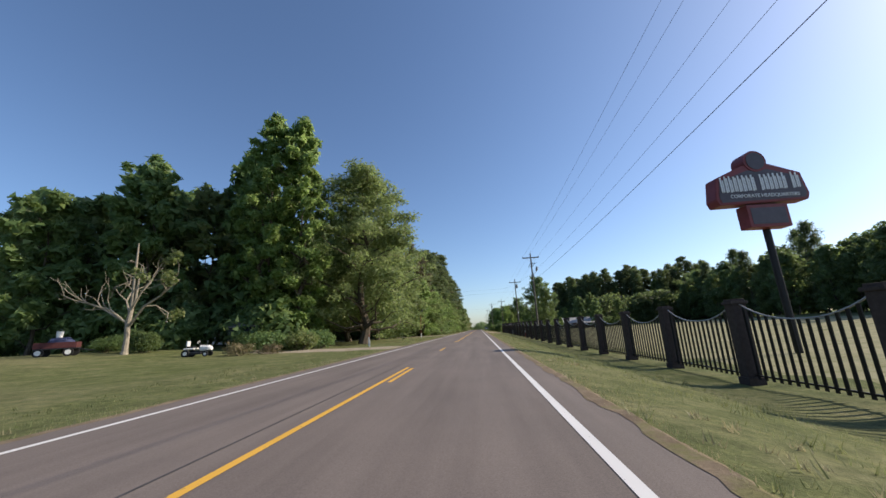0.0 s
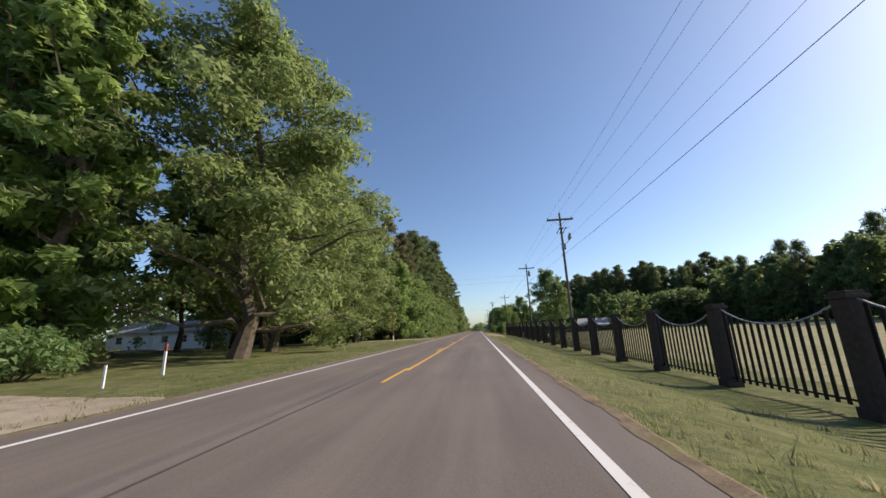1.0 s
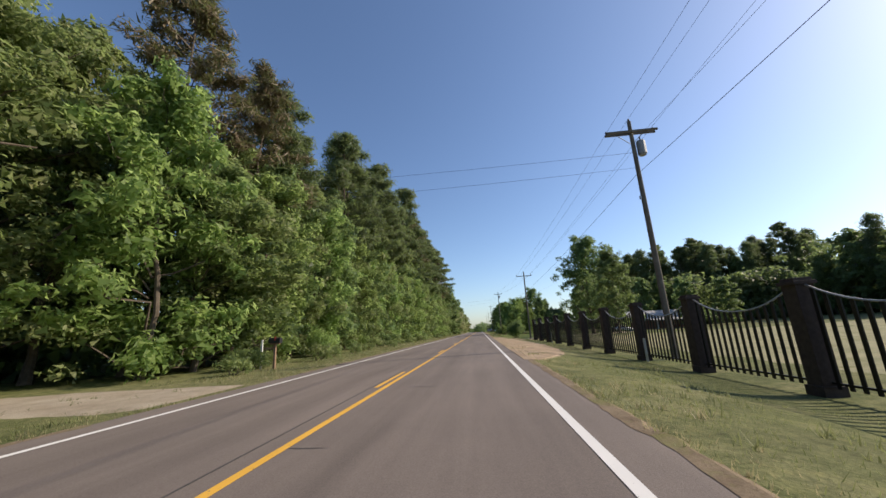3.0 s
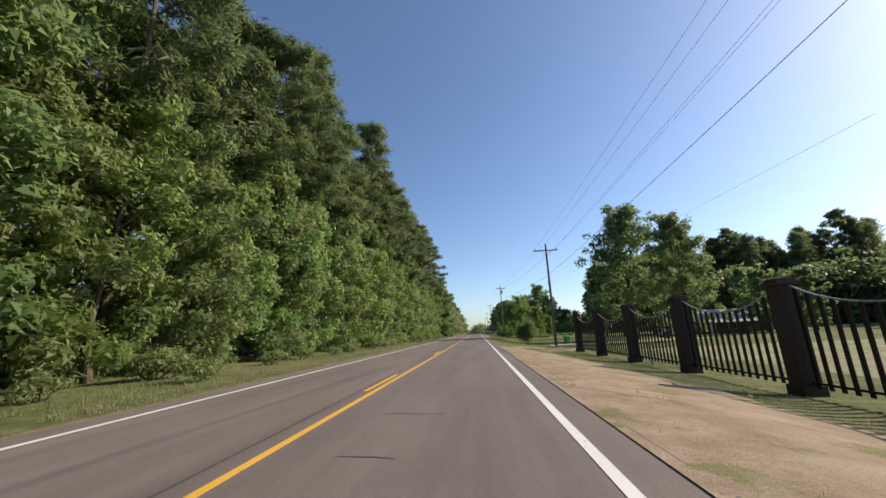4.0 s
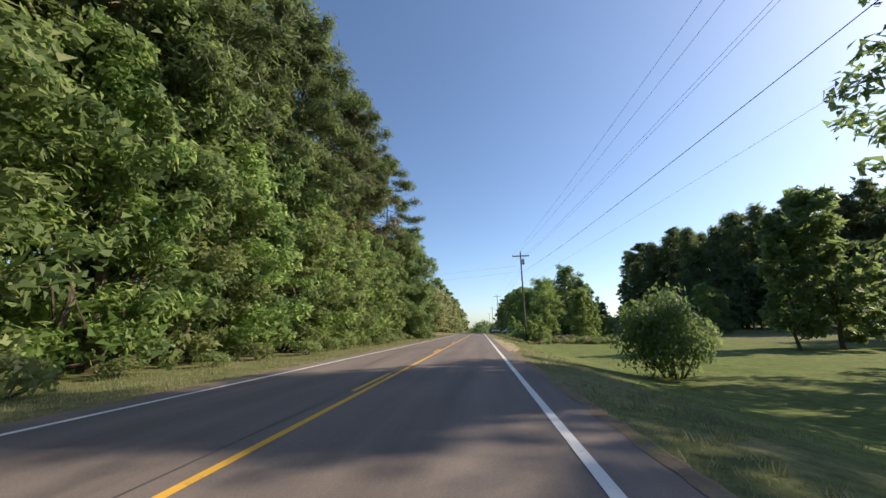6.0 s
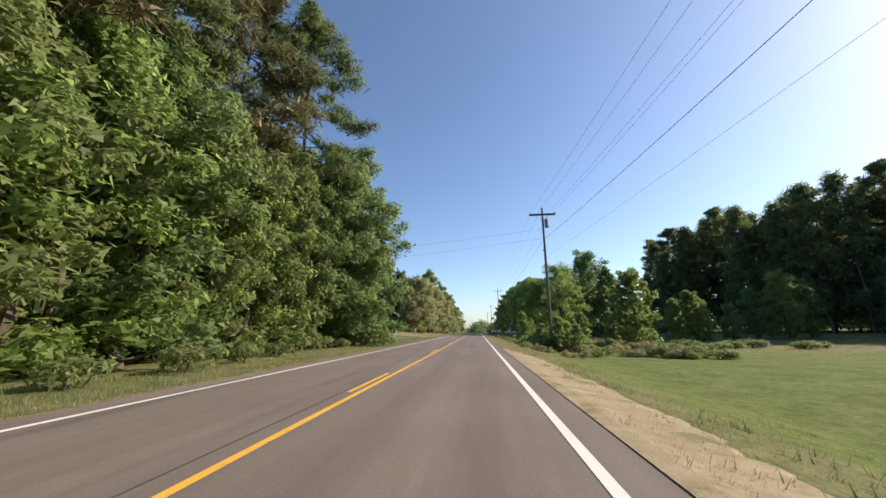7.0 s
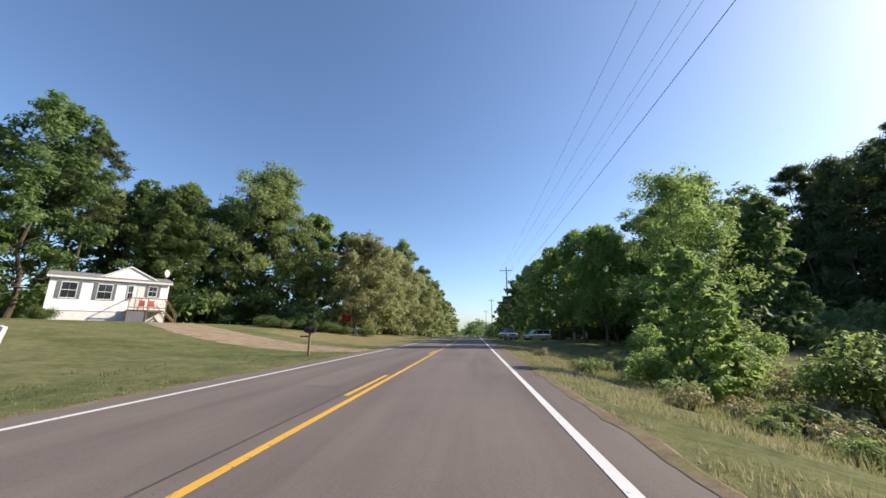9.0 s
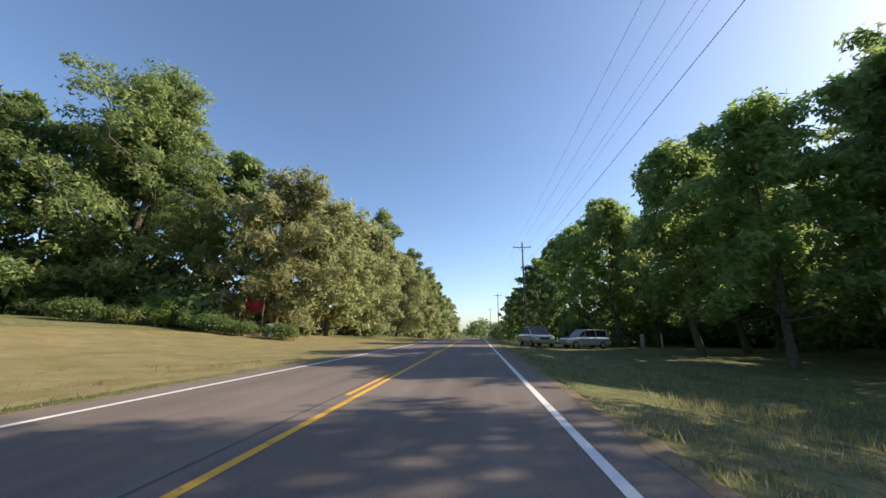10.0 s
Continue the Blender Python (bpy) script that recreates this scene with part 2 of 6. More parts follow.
for k in range(34):
    cx0, cy0, cw = crack_rnd.uniform(-3.2, 2.2), crack_rnd.uniform(6, 285), crack_rnd.uniform(0.3, 1.0)
    cn = max(3, int(cw / 0.18))
    mid = [(cx0 + cw * j / cn, cy0 - 0.12 * cw * j / cn + crack_rnd.uniform(-0.03, 0.03)) for j in range(cn + 1)]
    wid = [0.004 + crack_rnd.uniform(0.005, 0.014) * (0 < j < cn) for j in range(cn + 1)]
    from_arrays("crack", [(x, y - w, 0.007 + ground_z(x, y)) for (x, y), w in zip(mid, wid)] + [(x, y + w, 0.007 + ground_z(x, y)) for (x, y), w in zip(mid, wid)],
                [(j, j + 1, cn + 2 + j, cn + 1 + j) for j in range(cn)], M["tar"], road, "dark crack across the lane")
strip("tar_seam", -0.245, -0.215, 64, 300, M["tar"], "dark sealed crack along the road", road, 0.007)


# ---- plants ----
def rot_frames(d, rng):
    """Two random directions square to each unit direction d."""
    a = rng.normal(size=d.shape)
    a -= d * np.sum(a * d, 1)[:, None]
    a /= np.linalg.norm(a, axis=1)[:, None] + 1e-9
    return a, np.cross(d, a)


def leaf_mesh(name, centres, radii, count, size, rng, flat=0.75, shell=0.55, long=1.5, wide=0.5, corners=4):
    """Many small leaves round clump centres, lying in the clumps' outer layers."""
    centres, radii = np.array(centres), np.array(radii)
    w = radii ** 2
    pick = rng.choice(len(centres), count, p=w / w.sum())
    d = rng.normal(size=(count, 3))
    d /= np.linalg.norm(d, axis=1)[:, None]
    d[:, 2] = np.where((d[:, 2] < -0.2) & (rng.random(count) < 0.5), -d[:, 2], d[:, 2])
    r = radii[pick] * (shell + (1 - shell) * rng.random(count) ** 0.6) * (1 + 0.22 * np.clip(rng.normal(size=count), -2, 1.6))
    p = centres[pick] + d * r[:, None] * np.array((1, 1, flat))
    n = d * 0.75 + rng.normal(size=(count, 3)) * 0.5 + np.array((0, 0, 0.4))
    n /= np.linalg.norm(n, axis=1)[:, None]
    a, b = rot_frames(n, rng)
    s = (size * (0.55 + 0.9 * rng.random(count)))[:, None]
    if corners == 4:
        v = np.stack([p - a * s * 0.5 * long, p + b * s * wide + n * s * 0.12, p + a * s * 0.5 * long, p - b * s * wide + n * s * 0.12], 1)
    else:
        v = np.stack([p - a * s * 0.45 * long - b * s * wide * 0.85, p - a * s * 0.3 * long + b * s * wide * 0.85, p + a * s * 0.66 * long], 1)
    v = v.reshape(-1, 3)
    me = bpy.data.meshes.new(name)
    k = np.arange(count) * corners
    me.vertices.add(len(v))
    me.vertices.foreach_set("co", v.ravel())
    me.loops.add(count * corners)
    me.loops.foreach_set("vertex_index", np.arange(count * corners))
    me.polygons.add(count)
    me.polygons.foreach_set("loop_start", k)
    me.polygons.foreach_set("loop_total", np.full(count, corners))
    me.update()
    return me


def limb(rng, a, b, r0, r1, steps=5, wander=0.08):
    a, b = np.array(a), np.array(b)
    span = np.linalg.norm(b - a)
    pts = [a + (b - a) * i / steps + (rng.normal(size=3) * wander * span * (0 < i < steps)) for i in range(steps + 1)]
    return [tuple(p) for p in pts], [r0 + (r1 - r0) * i / steps for i in range(steps + 1)]


STOCK = {}


def broadleaf(key, seed, h, r, bare, count, size, mat, bark="bark", clumps=46, trunk=0.22, lean=0.0, tall=1.0, corners=4, flat=0.82):
    """A leafy tree: tapered trunk, limbs to every few clumps, crown of leaves with gaps."""
    rng = np.random.default_rng(seed)
    cs, rs, tips = [], [], []
    boughs = max(10, clumps // 3)
    for b in range(boughs):
        u = ((b + rng.random()) / boughs) ** 0.9
        z = bare + (h - bare) * (0.03 + 0.9 * u)
        prof = math.sin(math.pi * (0.16 + 0.80 * u) ** 0.85) ** 0.6 * tall + (1 - tall) * (1 - u)
        ang = b * 2.4 + rng.normal() * 0.35
        ln = r * prof * (0.62 + 0.46 * rng.random()) * (0.9 + 0.18 * math.sin(ang * 2 + seed))
        rise = ln * (0.55 * u - 0.22 + 0.12 * rng.normal())
        rise = max(rise, bare * 0.85 - z)
        tips.append((math.cos(ang) * ln + lean * u, math.sin(ang) * ln, z + rise))
        for k in (0.42, 0.66, 0.86, 1.0):
            side = rng.normal() * 0.14 * ln * (1.2 - k)
            cs.append((math.cos(ang) * ln * k - math.sin(ang) * side + lean * u, math.sin(ang) * ln * k + math.cos(ang) * side, z + rise * k * k + rng.normal() * 0.10 * r))
            rs.append(r * (0.14 + 0.11 * rng.random()) * (1.2 - 0.4 * k) * (60 / clumps) ** 0.22)
    for k in range(4):
        cs.append((lean + rng.normal() * 0.12 * r, rng.normal() * 0.12 * r, h - r * 0.1 * (1 + k)))
        rs.append(r * 0.16)
    bm = bmesh.new()
    pts, rad = limb(rng, (0, 0, -0.2), (lean * 0.7, 0, h * 0.82), trunk, trunk * 0.15, 8, 0.02)
    rad[0] = trunk * 1.35
    tube(bm, pts, rad, 8)
    for c in tips[:: 2]:
        z0 = min(h * 0.78, max(bare * 0.75, c[2] - (0.3 + 0.4 * rng.random()) * math.hypot(c[0], c[1]) - 0.4))
        k = min(1, z0 / (h * 0.82))
        p, q = limb(rng, (lean * 0.7 * k, 0, z0), c, trunk * 0.42 * (1 - 0.6 * k), trunk * 0.06, 4, 0.06)
        tube(bm, p, q, 4, False)
    me = bpy.data.meshes.new("trunk")
    bm.to_mesh(me)
    bm.free()
    me.materials.append(M[bark])
    lm = leaf_mesh("crown", cs, rs, count, size, rng, flat=flat, shell=0.4, corners=corners)
    lm.materials.append(M[mat])
    STOCK[key] = (me, lm)


def pine(key, seed, h, r, bare, count, size, mat="needle", boughs=46, pad=1.0, flat=0.55):
    """A tall pine: bare lower trunk, ragged rounded crown of single boughs at uneven heights."""
    rng = np.random.default_rng(seed)
    cs, rs = [], []
    bm = bmesh.new()
    p, q = limb(rng, (0, 0, -0.2), (0.3, 0, h * 0.97), 0.24, 0.03, 6, 0.006)
    tube(bm, p, q, 6)
    for b in range(boughs):
        u = ((b + rng.random()) / boughs) ** 0.85
        z = bare + (h - bare) * u
        ang = b * 2.4 + rng.normal() * 0.6
        ln = (0.5 + r * min(1, 0.45 + 2.2 * u) * (1 - u) ** 0.6) * (0.6 + 0.5 * rng.random())
        tip = (math.cos(ang) * ln, math.sin(ang) * ln, z + ln * (0.35 * u - 0.08 + 0.2 * rng.normal()))
        pp, qq = limb(rng, (0.3 * z / h, 0, z), tip, 0.06, 0.015, 2, 0.05)
        tube(bm, pp, qq, 3, False)
        for k in (0.5, 0.78, 1.0):
            cs.append((tip[0] * k + rng.normal() * 0.2, tip[1] * k + rng.normal() * 0.2, z + (tip[2] - z) * k + 0.15 + rng.normal() * 0.25))
            rs.append(pad * (0.55 + 0.5 * rng.random()) * (0.7 + 0.45 * k))
    cs += [(0.3, 0, h), (0.3, 0, h - 1), (0.7, 0.4, h - 1.4), (-0.2, -0.3, h - 1.8)]
    rs += [0.5, 0.8, 0.9, 0.9]
    me = bpy.data.meshes.new("trunk")
    bm.to_mesh(me)
    bm.free()
    me.materials.append(M["bark"])
    lm = leaf_mesh("crown", cs, rs, count, size, rng, flat, 0.15, 2.4, 0.24, 3)
    lm.materials.append(M[mat])
    STOCK[key] = (me, lm)


def bush(key, seed, h, r, count, size, mat, clumps=14, solid=False):
    rng = np.random.default_rng(seed)
    cs, rs = [], []
    for i in range(clumps):
        ang, k = i * 2.4, rng.random() ** 0.5
        cs.append((math.cos(ang) * r * 0.75 * k, math.sin(ang) * r * 0.75 * k, h * (0.25 + 0.6 * rng.random() * (1 - 0.5 * k))))
        rs.append(r * (0.28 + 0.2 * rng.random()) * (1.15 if solid else 1))
    bm = bmesh.new()
    for c in cs[::2]:
        p, q = limb(rng, (c[0] * 0.15, c[1] * 0.15, -0.1), c, 0.04, 0.01, 3, 0.05)
        tube(bm, p, q, 4, False)
    me = bpy.data.meshes.new("stem")
    bm.to_mesh(me)
    bm.free()
    me.materials.append(M["bark"])
    lm = leaf_mesh("leaves", cs, rs, count, size, rng, 0.9, corners=3)
    lm.materials.append(M[mat])
    STOCK[key] = (me, lm)


def plant(key, x, y, s=1.0, rz=None, name="tree", label="", group="", sz=None, dz=0.0):
    me, lm = STOCK[key]
    rz = random.uniform(0, 360) if rz is None else rz
    t = new(name)
    t.matrix_world = pose(x, y, ground_z(x, y) - 0.03 + dz, 0, 0, rz) @ Matrix.Diagonal((s, s, sz or s, 1))
    tagged(t, label, "bush" if name == "bush" else "tree", group)
    for m in (me, lm):
        o = new(m.name.split(".")[0], m)
        o.parent = t
    return t


def field_of_leaves(name, spots, mat, label, category, seed, per, size, squash=0.8):
    """A far wood or weed patch that nobody could count: one mesh of leaves over round masses (x, y, z, r)."""
    rng = np.random.default_rng(seed)
    a = np.array(spots)
    lm = leaf_mesh(name, a[:, :3], a[:, 3], per * len(a), size, rng, squash, 0.55, 1.3, 0.5, 3)
    lm.materials.append(M[mat])
    return tagged(new(name, lm), label, category, kind="stuff")


broadleaf("oak_a", 11, 20, 5.6, 1.4, 4300, 0.60, "leaf", clumps=100, corners=3)
broadleaf("oak_b", 12, 18, 5.2, 1.0, 4300, 0.58, "leaf_olive", clumps=96, corners=3)
broadleaf("oak_c", 13, 22, 5.2, 2.0, 4300, 0.60, "leaf", clumps=100, lean=0.8, corners=3)
broadleaf("maple", 14, 20, 7.8, 1.9, 40000, 0.19, "leaf_olive", clumps=210, trunk=0.38, corners=3, flat=0.64)
broadleaf("poplar", 15, 27, 4.4, 1.4, 16000, 0.34, "leaf_bright", clumps=180, trunk=0.34, corners=3)
broadleaf("edge_a", 16, 13, 4.2, 0.3, 13000, 0.19, "leaf_bright", clumps=110, trunk=0.14, corners=3)
broadleaf("edge_b", 17, 14, 4.0, 0.3, 13000, 0.19, "leaf", clumps=110, trunk=0.14, corners=3)
broadleaf("edge_c", 18, 11, 3.8, 0.2, 12000, 0.185, "leaf_olive", clumps=100, trunk=0.12, corners=3)
broadleaf("end_tree", 57, 13, 4.2, 0.3, 26000, 0.15, "leaf", clumps=130, trunk=0.14, corners=3)
broadleaf("young", 24, 9, 2.5, 0.3, 7500, 0.215, "leaf_bright", clumps=150, trunk=0.09, corners=3)
broadleaf("sapling", 19, 6, 1.8, 0.3, 4000, 0.18, "leaf_bright", clumps=90, trunk=0.06, corners=3)
broadleaf("open_tree", 20, 18, 6.4, 2.6, 18000, 0.26, "leaf", clumps=170, trunk=0.28, corners=3)
broadleaf("lawn_oak", 56, 19, 5.4, 4.6, 6500, 0.48, "leaf", clumps=100, corners=3)
broadleaf("field_tree", 54, 17, 5.8, 0.8, 18000, 0.175, "leaf_bright", clumps=120, trunk=0.2, corners=3)
broadleaf("wood_a", 51, 22, 5.4, 4.0, 14000, 0.25, "leaf", clumps=130, corners=3)
broadleaf("wood_b", 52, 21, 5.2, 3.5, 14000, 0.25, "leaf_olive", clumps=130, corners=3)
broadleaf("shade_tree", 59, 15, 5.0, 3.2, 13000, 0.24, "leaf_bright", clumps=120, trunk=0.2, corners=3)
broadleaf("wood_fine", 58, 21, 5.0, 1.2, 26000, 0.19, "leaf", clumps=150, corners=3)
broadleaf("pale_oak", 53, 15, 6.4, 1.0, 18000, 0.26, "leaf_pale", clumps=150, corners=3)
broadleaf("pale_far", 55, 15, 5.6, 0.4, 5000, 0.46, "leaf_pale", clumps=120, corners=3)
broadleaf("far_a", 71, 22, 6.6, 1.0, 4500, 0.64, "leaf_far", clumps=150, corners=3)
broadleaf("far_b", 72, 20, 6.2, 1.0, 4500, 0.64, "leaf_far", clumps=140, lean=0.6, corners=3)
pine("pine_a", 21, 28, 4.8, 12.0, 6000, 0.40, boughs=44)
pine("pine_b", 22, 26, 4.2, 3.0, 5200, 0.50, boughs=60, pad=1.45, flat=0.85)
pine("lone_pine", 25, 27, 6.6, 13.0, 18000, 0.23, boughs=46, pad=1.05, flat=0.55)
pine("pine_near", 26, 27, 4.8, 9.0, 11000, 0.28, boughs=48, pad=1.1, flat=0.6)
pine("pine_dry", 23, 27, 4.6, 12.0, 11000, 0.26, "leaf_dry")
bush("bush_a", 31, 2.2, 1.5, 4600, 0.088, "leaf_bright")
bush("bush_b", 32, 1.8, 1.6, 3200, 0.11, "leaf")
bush("bush_c", 33, 1.4, 1.4, 1900, 0.13, "leaf_olive")
bush("weed", 34, 0.9, 0.8, 600, 0.10, "leaf_olive", 8)
bush("round_bush", 35, 2.4, 1.45, 8000, 0.085, "leaf", 18, True)
bush("dry_brush", 36, 1.6, 2.2, 1100, 0.16, "leaf_dry", 16)
bush("weed_dry", 37, 1.0, 0.8, 600, 0.09, "leaf_straw", 8)


# ---- woods on the near side of the far lane ----
rnd = random.Random(5)
WOOD = "trees of the roadside wood"
EDGE_LABEL = "dense leafy young tree at the edge of the roadside wood"


def wood_edge(y):
    return float(np.interp(y, (84, 100, 125, 150, 205), (-10.5, -11.0, -11.2, -10.0, -9.2)))


def wood_tall(y):
    return float(np.interp(y, (88, 115, 140, 172, 192), (0.78, 0.92, 1.06, 1.0, 0.8)))


y = 88.0
k = 0
while y < 206:
    e = wood_edge(y)
    plant("end_tree" if y > 198.5 else ("edge_a", "edge_b", "edge_c")[k % 3], e - rnd.uniform(0, 1.2), y, rnd.uniform(0.8, 1.1), label=EDGE_LABEL, group=WOOD, sz=rnd.uniform(0.8, 1.15))
    if k % 4 == 1 and y < 150:
        plant(("bush_a", "bush_b", "bush_c")[rnd.randrange(3)], e + rnd.uniform(1.6, 2.4), y + rnd.uniform(-1, 1), rnd.uniform(0.6, 0.9), name="bush",
              label="wild leafy bush under the trees of the wood's edge", group="bushes along the wood")
    y += rnd.uniform(2.2, 3.0)
    k += 1
y = 90.0
k = 0
while y < 204:
    e = wood_edge(y)
    kind = "wood_fine" if y > 172 else ("wood_a", "wood_b", "wood_a")[k % 3]
    plant(kind, e - rnd.uniform(2.4, 4.4), y, rnd.uniform(0.85, 1.08) * wood_tall(y), label="tall green hardwood tree inside the roadside wood", group=WOOD)
    if k % 4 and y < 184:
        plant("pine_dry" if k % 7 == 1 else "pine_near", e - rnd.uniform(1.2, 3.6), y + 2, rnd.uniform(0.9, 1.12) * wood_tall(y), label="tall dark pine rising over the roadside wood", group="pines of the roadside wood")
    y += rnd.uniform(3.6, 4.8)
    k += 1
for k in range(8):
    plant(("oak_a", "oak_b", "pine_a", "oak_c")[k % 4], rnd.uniform(-30, -20), 94 + k * 14, rnd.uniform(0.9, 1.1), label="tall tree deep inside the roadside wood", group=WOOD)
plant("pine_dry", -12.0, 191.5, 0.95, label="brown-tinged pine beside the ragged pine", group="pines of the roadside wood")
plant("lone_pine", -10.8, 196.5, 0.98, 30, label="tall pine with ragged boughs over the wood's end", group="pines of the roadside wood")
for x, yy, s in [(-11.6, 121.5, 0.86), (-11.8, 126.5, 0.84), (-10.6, 150, 0.88), (-10.8, 160, 0.86), (-10.6, 171, 0.93), (-10.8, 182, 0.96)]:
    plant("lone_pine", x, yy, s, label="tall pine with ragged boughs at the wood's edge", group="pines of the roadside wood")
plant("end_tree", -9.0, 200.5, 1.3, label=EDGE_LABEL, group=WOOD)
plant("end_tree", -8.3, 203.5, 1.22, label=EDGE_LABEL, group=WOOD)
plant("oak_a", -12.5, 203, 0.8, label="tall green hardwood tree at the end of the wood", group=WOOD)
plant("sapling", -6.9, 206.5, 0.62, label="thin young sapling on the grass verge", group=WOOD)

# garden and lawn trees before the wood
LAWN = "trees on the first lawn"
plant("poplar", -22.0, 39.8, 1.1, 20, label="tall twin-topped tree with bright green leaves", group=LAWN)
plant("poplar", -18.5, 40.6, 1.08, 140, label="tall bright green tree beside the twin-topped tree", group=LAWN)
MAPLE = "broad spreading maple with olive-green crown on the lawn"
plant("maple", -12.9, 47.1, 1.4, 60, label=MAPLE, group=LAWN, sz=1.24)
plant("maple", -20.5, 62.5, 1.15, 200, label=MAPLE, group=LAWN)
plant("maple", -17.6, 70.0, 1.22, 310, label=MAPLE, group=LAWN)
plant("maple", -15.8, 77.5, 1.12, 100, label="broad olive-green tree over the gravel drive", group=LAWN)
plant("maple", -16.0, 56.0, 0.98, 30, label=MAPLE, group=LAWN)
plant("maple", -17.0, 84.5, 0.82, 250, label="broad olive-green tree over the gravel drive", group=LAWN)
plant("lawn_oak", -27, 66, 1.1, 15, label="tall dark tree behind the maples", group=LAWN)
plant("wood_b", -16.5, 88.0, 0.85, label="round olive-green tree at the corner of the wood", group=LAWN)
plant("pine_dry", -14.5, 91.5, 0.88, 40, label="brown-tinged pine rising over the corner of the wood", group=LAWN)
for k, (x, yy, s) in enumerate([(-44, 34, 0.9), (-38, 40, 1.1), (-33, 44, 1.2), (-28, 47, 1.15), (-50, 46, 1.0), (-25, 56, 1.0), (-56, 30, 0.9), (-64, 34, 1.0), (-60, 24, 0.8), (-70, 40, 1.1), (-72, 22, 0.9), (-50, 38, 1.0), (-57, 42, 1.0), (-66, 47, 1.1), (-42, 46, 1.0), (-80, 30, 1.0), (-84, 42, 1.1), (-46, 52, 1.0),
                                (-30, 66, 1.0), (-24, 62, 0.95), (-25, 74, 1.0), (-34, 78, 1.0), (-27, 98, 1.0), (-62, 62, 1.0), (-58, 100, 1.1), (-46, 104, 1.0), (-70, 84, 1.1), (-36, 104, 1.0), (-27, 43.5, 1.2), (-31, 50, 1.25), (-40, 47, 1.15), (-36, 38, 1.0), (-46, 40, 1.1), (-30, 88, 0.9), (-38, 91, 0.95), (-24, 92, 0.9), (-48, 95, 1.0)]):
    plant("lawn_oak" if x > -35 and 50 < yy < 80 else ("oak_a", "oak_c", "oak_b")[k % 3], x, yy, s, label="dark green tree behind the garden", group="trees behind the garden")
plant("round_bush", -27.2, 30.2, 0.95, name="bush", label="clipped round green garden bush", group="clipped bushes")
plant("round_bush", -30.8, 30.2, 0.9, name="bush", label="clipped round green garden bush", group="clipped bushes", sz=0.7)
for k, (x, yy, s) in enumerate([(-17.0, 28.6, 0.62), (-15.4, 30.2, 0.5)]):
    plant("dry_brush", x, yy, s, name="bush", label="heap of dry brown brushwood beside the gravel drive")
for k, (x, yy, s) in enumerate([(-17.5, 33, 1.2), (-15.0, 34.5, 1.3), (-14.6, 37, 1.2), (-18, 38, 1.5), (-21, 36, 1.3)]):
    plant(("bush_b", "bush_c")[k % 2], x, yy, s, name="bush", label="overgrown shrub under the tall trees", group="shrubs under the tall trees")


def dead_tree(x, y):
    """A cut-back tree: pale trunk, bent bare limbs that fork into twigs, a few leaves left."""
    rng = np.random.default_rng(77)
    t = thing("dead_tree", "pale cut-back tree with bent bare limbs and few leaves", "tree", (x, y, ground_z(x, y)))
    part("trunk", tubed([(0, 0, -0.2), (0.03, 0, 0.3), (0.05, 0, 1.2), (-0.05, 0, 2.4), (0.05, 0.05, 3.6), (0.0, 0, 6.2), (-0.1, 0, 9.4)], [0.34, 0.22, 0.19, 0.19, 0.16, 0.11, 0.05], 9), M["bark_pale"], t)
    part("limb", tubed([(0.03, 0, 3.3), (0.25, 0.1, 4.4), (0.32, 0.1, 6.8)], [0.12, 0.1, 0.06], 7), M["bark_pale"], t)
    tips = []

    def fork(bm, p, d, ln, r, depth):
        q = p + d * ln * 0.5 + Vector(rng.normal(size=3) * 0.12 * ln)
        e = q + (d + Vector(rng.normal(size=3) * 0.22)).normalized() * ln * 0.5
        tube(bm, [p, q, e], [r, r * 0.8, r * 0.6], 5 if depth > 1 else 4, False)
        if depth == 0:
            tips.append(tuple(e))
            return
        for s in range(3 if depth == 3 else 2):
            nd = (d + Vector(rng.normal(size=3) * 0.55) + Vector((0, 0, 0.3))).normalized()
            fork(bm, e if s else q, nd, ln * 0.68, r * 0.55, depth - 1)

    for p, d, ln, r in (((0, 0, 2.2), (0.85, -0.1, 0.35), 2.4, 0.11), ((0, 0, 2.5), (-0.8, 0.1, 0.4), 2.2, 0.10), ((0, 0, 3.3), (-0.45, 0, 0.9), 1.7, 0.08), ((0.1, 0, 3.6), (0.5, 0.2, 0.8), 1.8, 0.08), ((0, 0, 2.4), (-0.6, -0.4, 0.25), 2.0, 0.08)):
        bm = bmesh.new()
        fork(bm, Vector(p), Vector(d).normalized(), ln * 1.3, r * 1.1, 3)
        part("limb", bm, M["bark_pale"], t)
    few = [c for c in tips if c[0] > 1.5][::2] + [(0.2, 0, 6.8)]
    lm = leaf_mesh("foliage", few, [0.5] * len(few), 700, 0.17, rng)
    lm.materials.append(M["leaf_olive"])
    new("foliage", lm).parent = t
    return t


dead_tree(-26.8, 28.2)

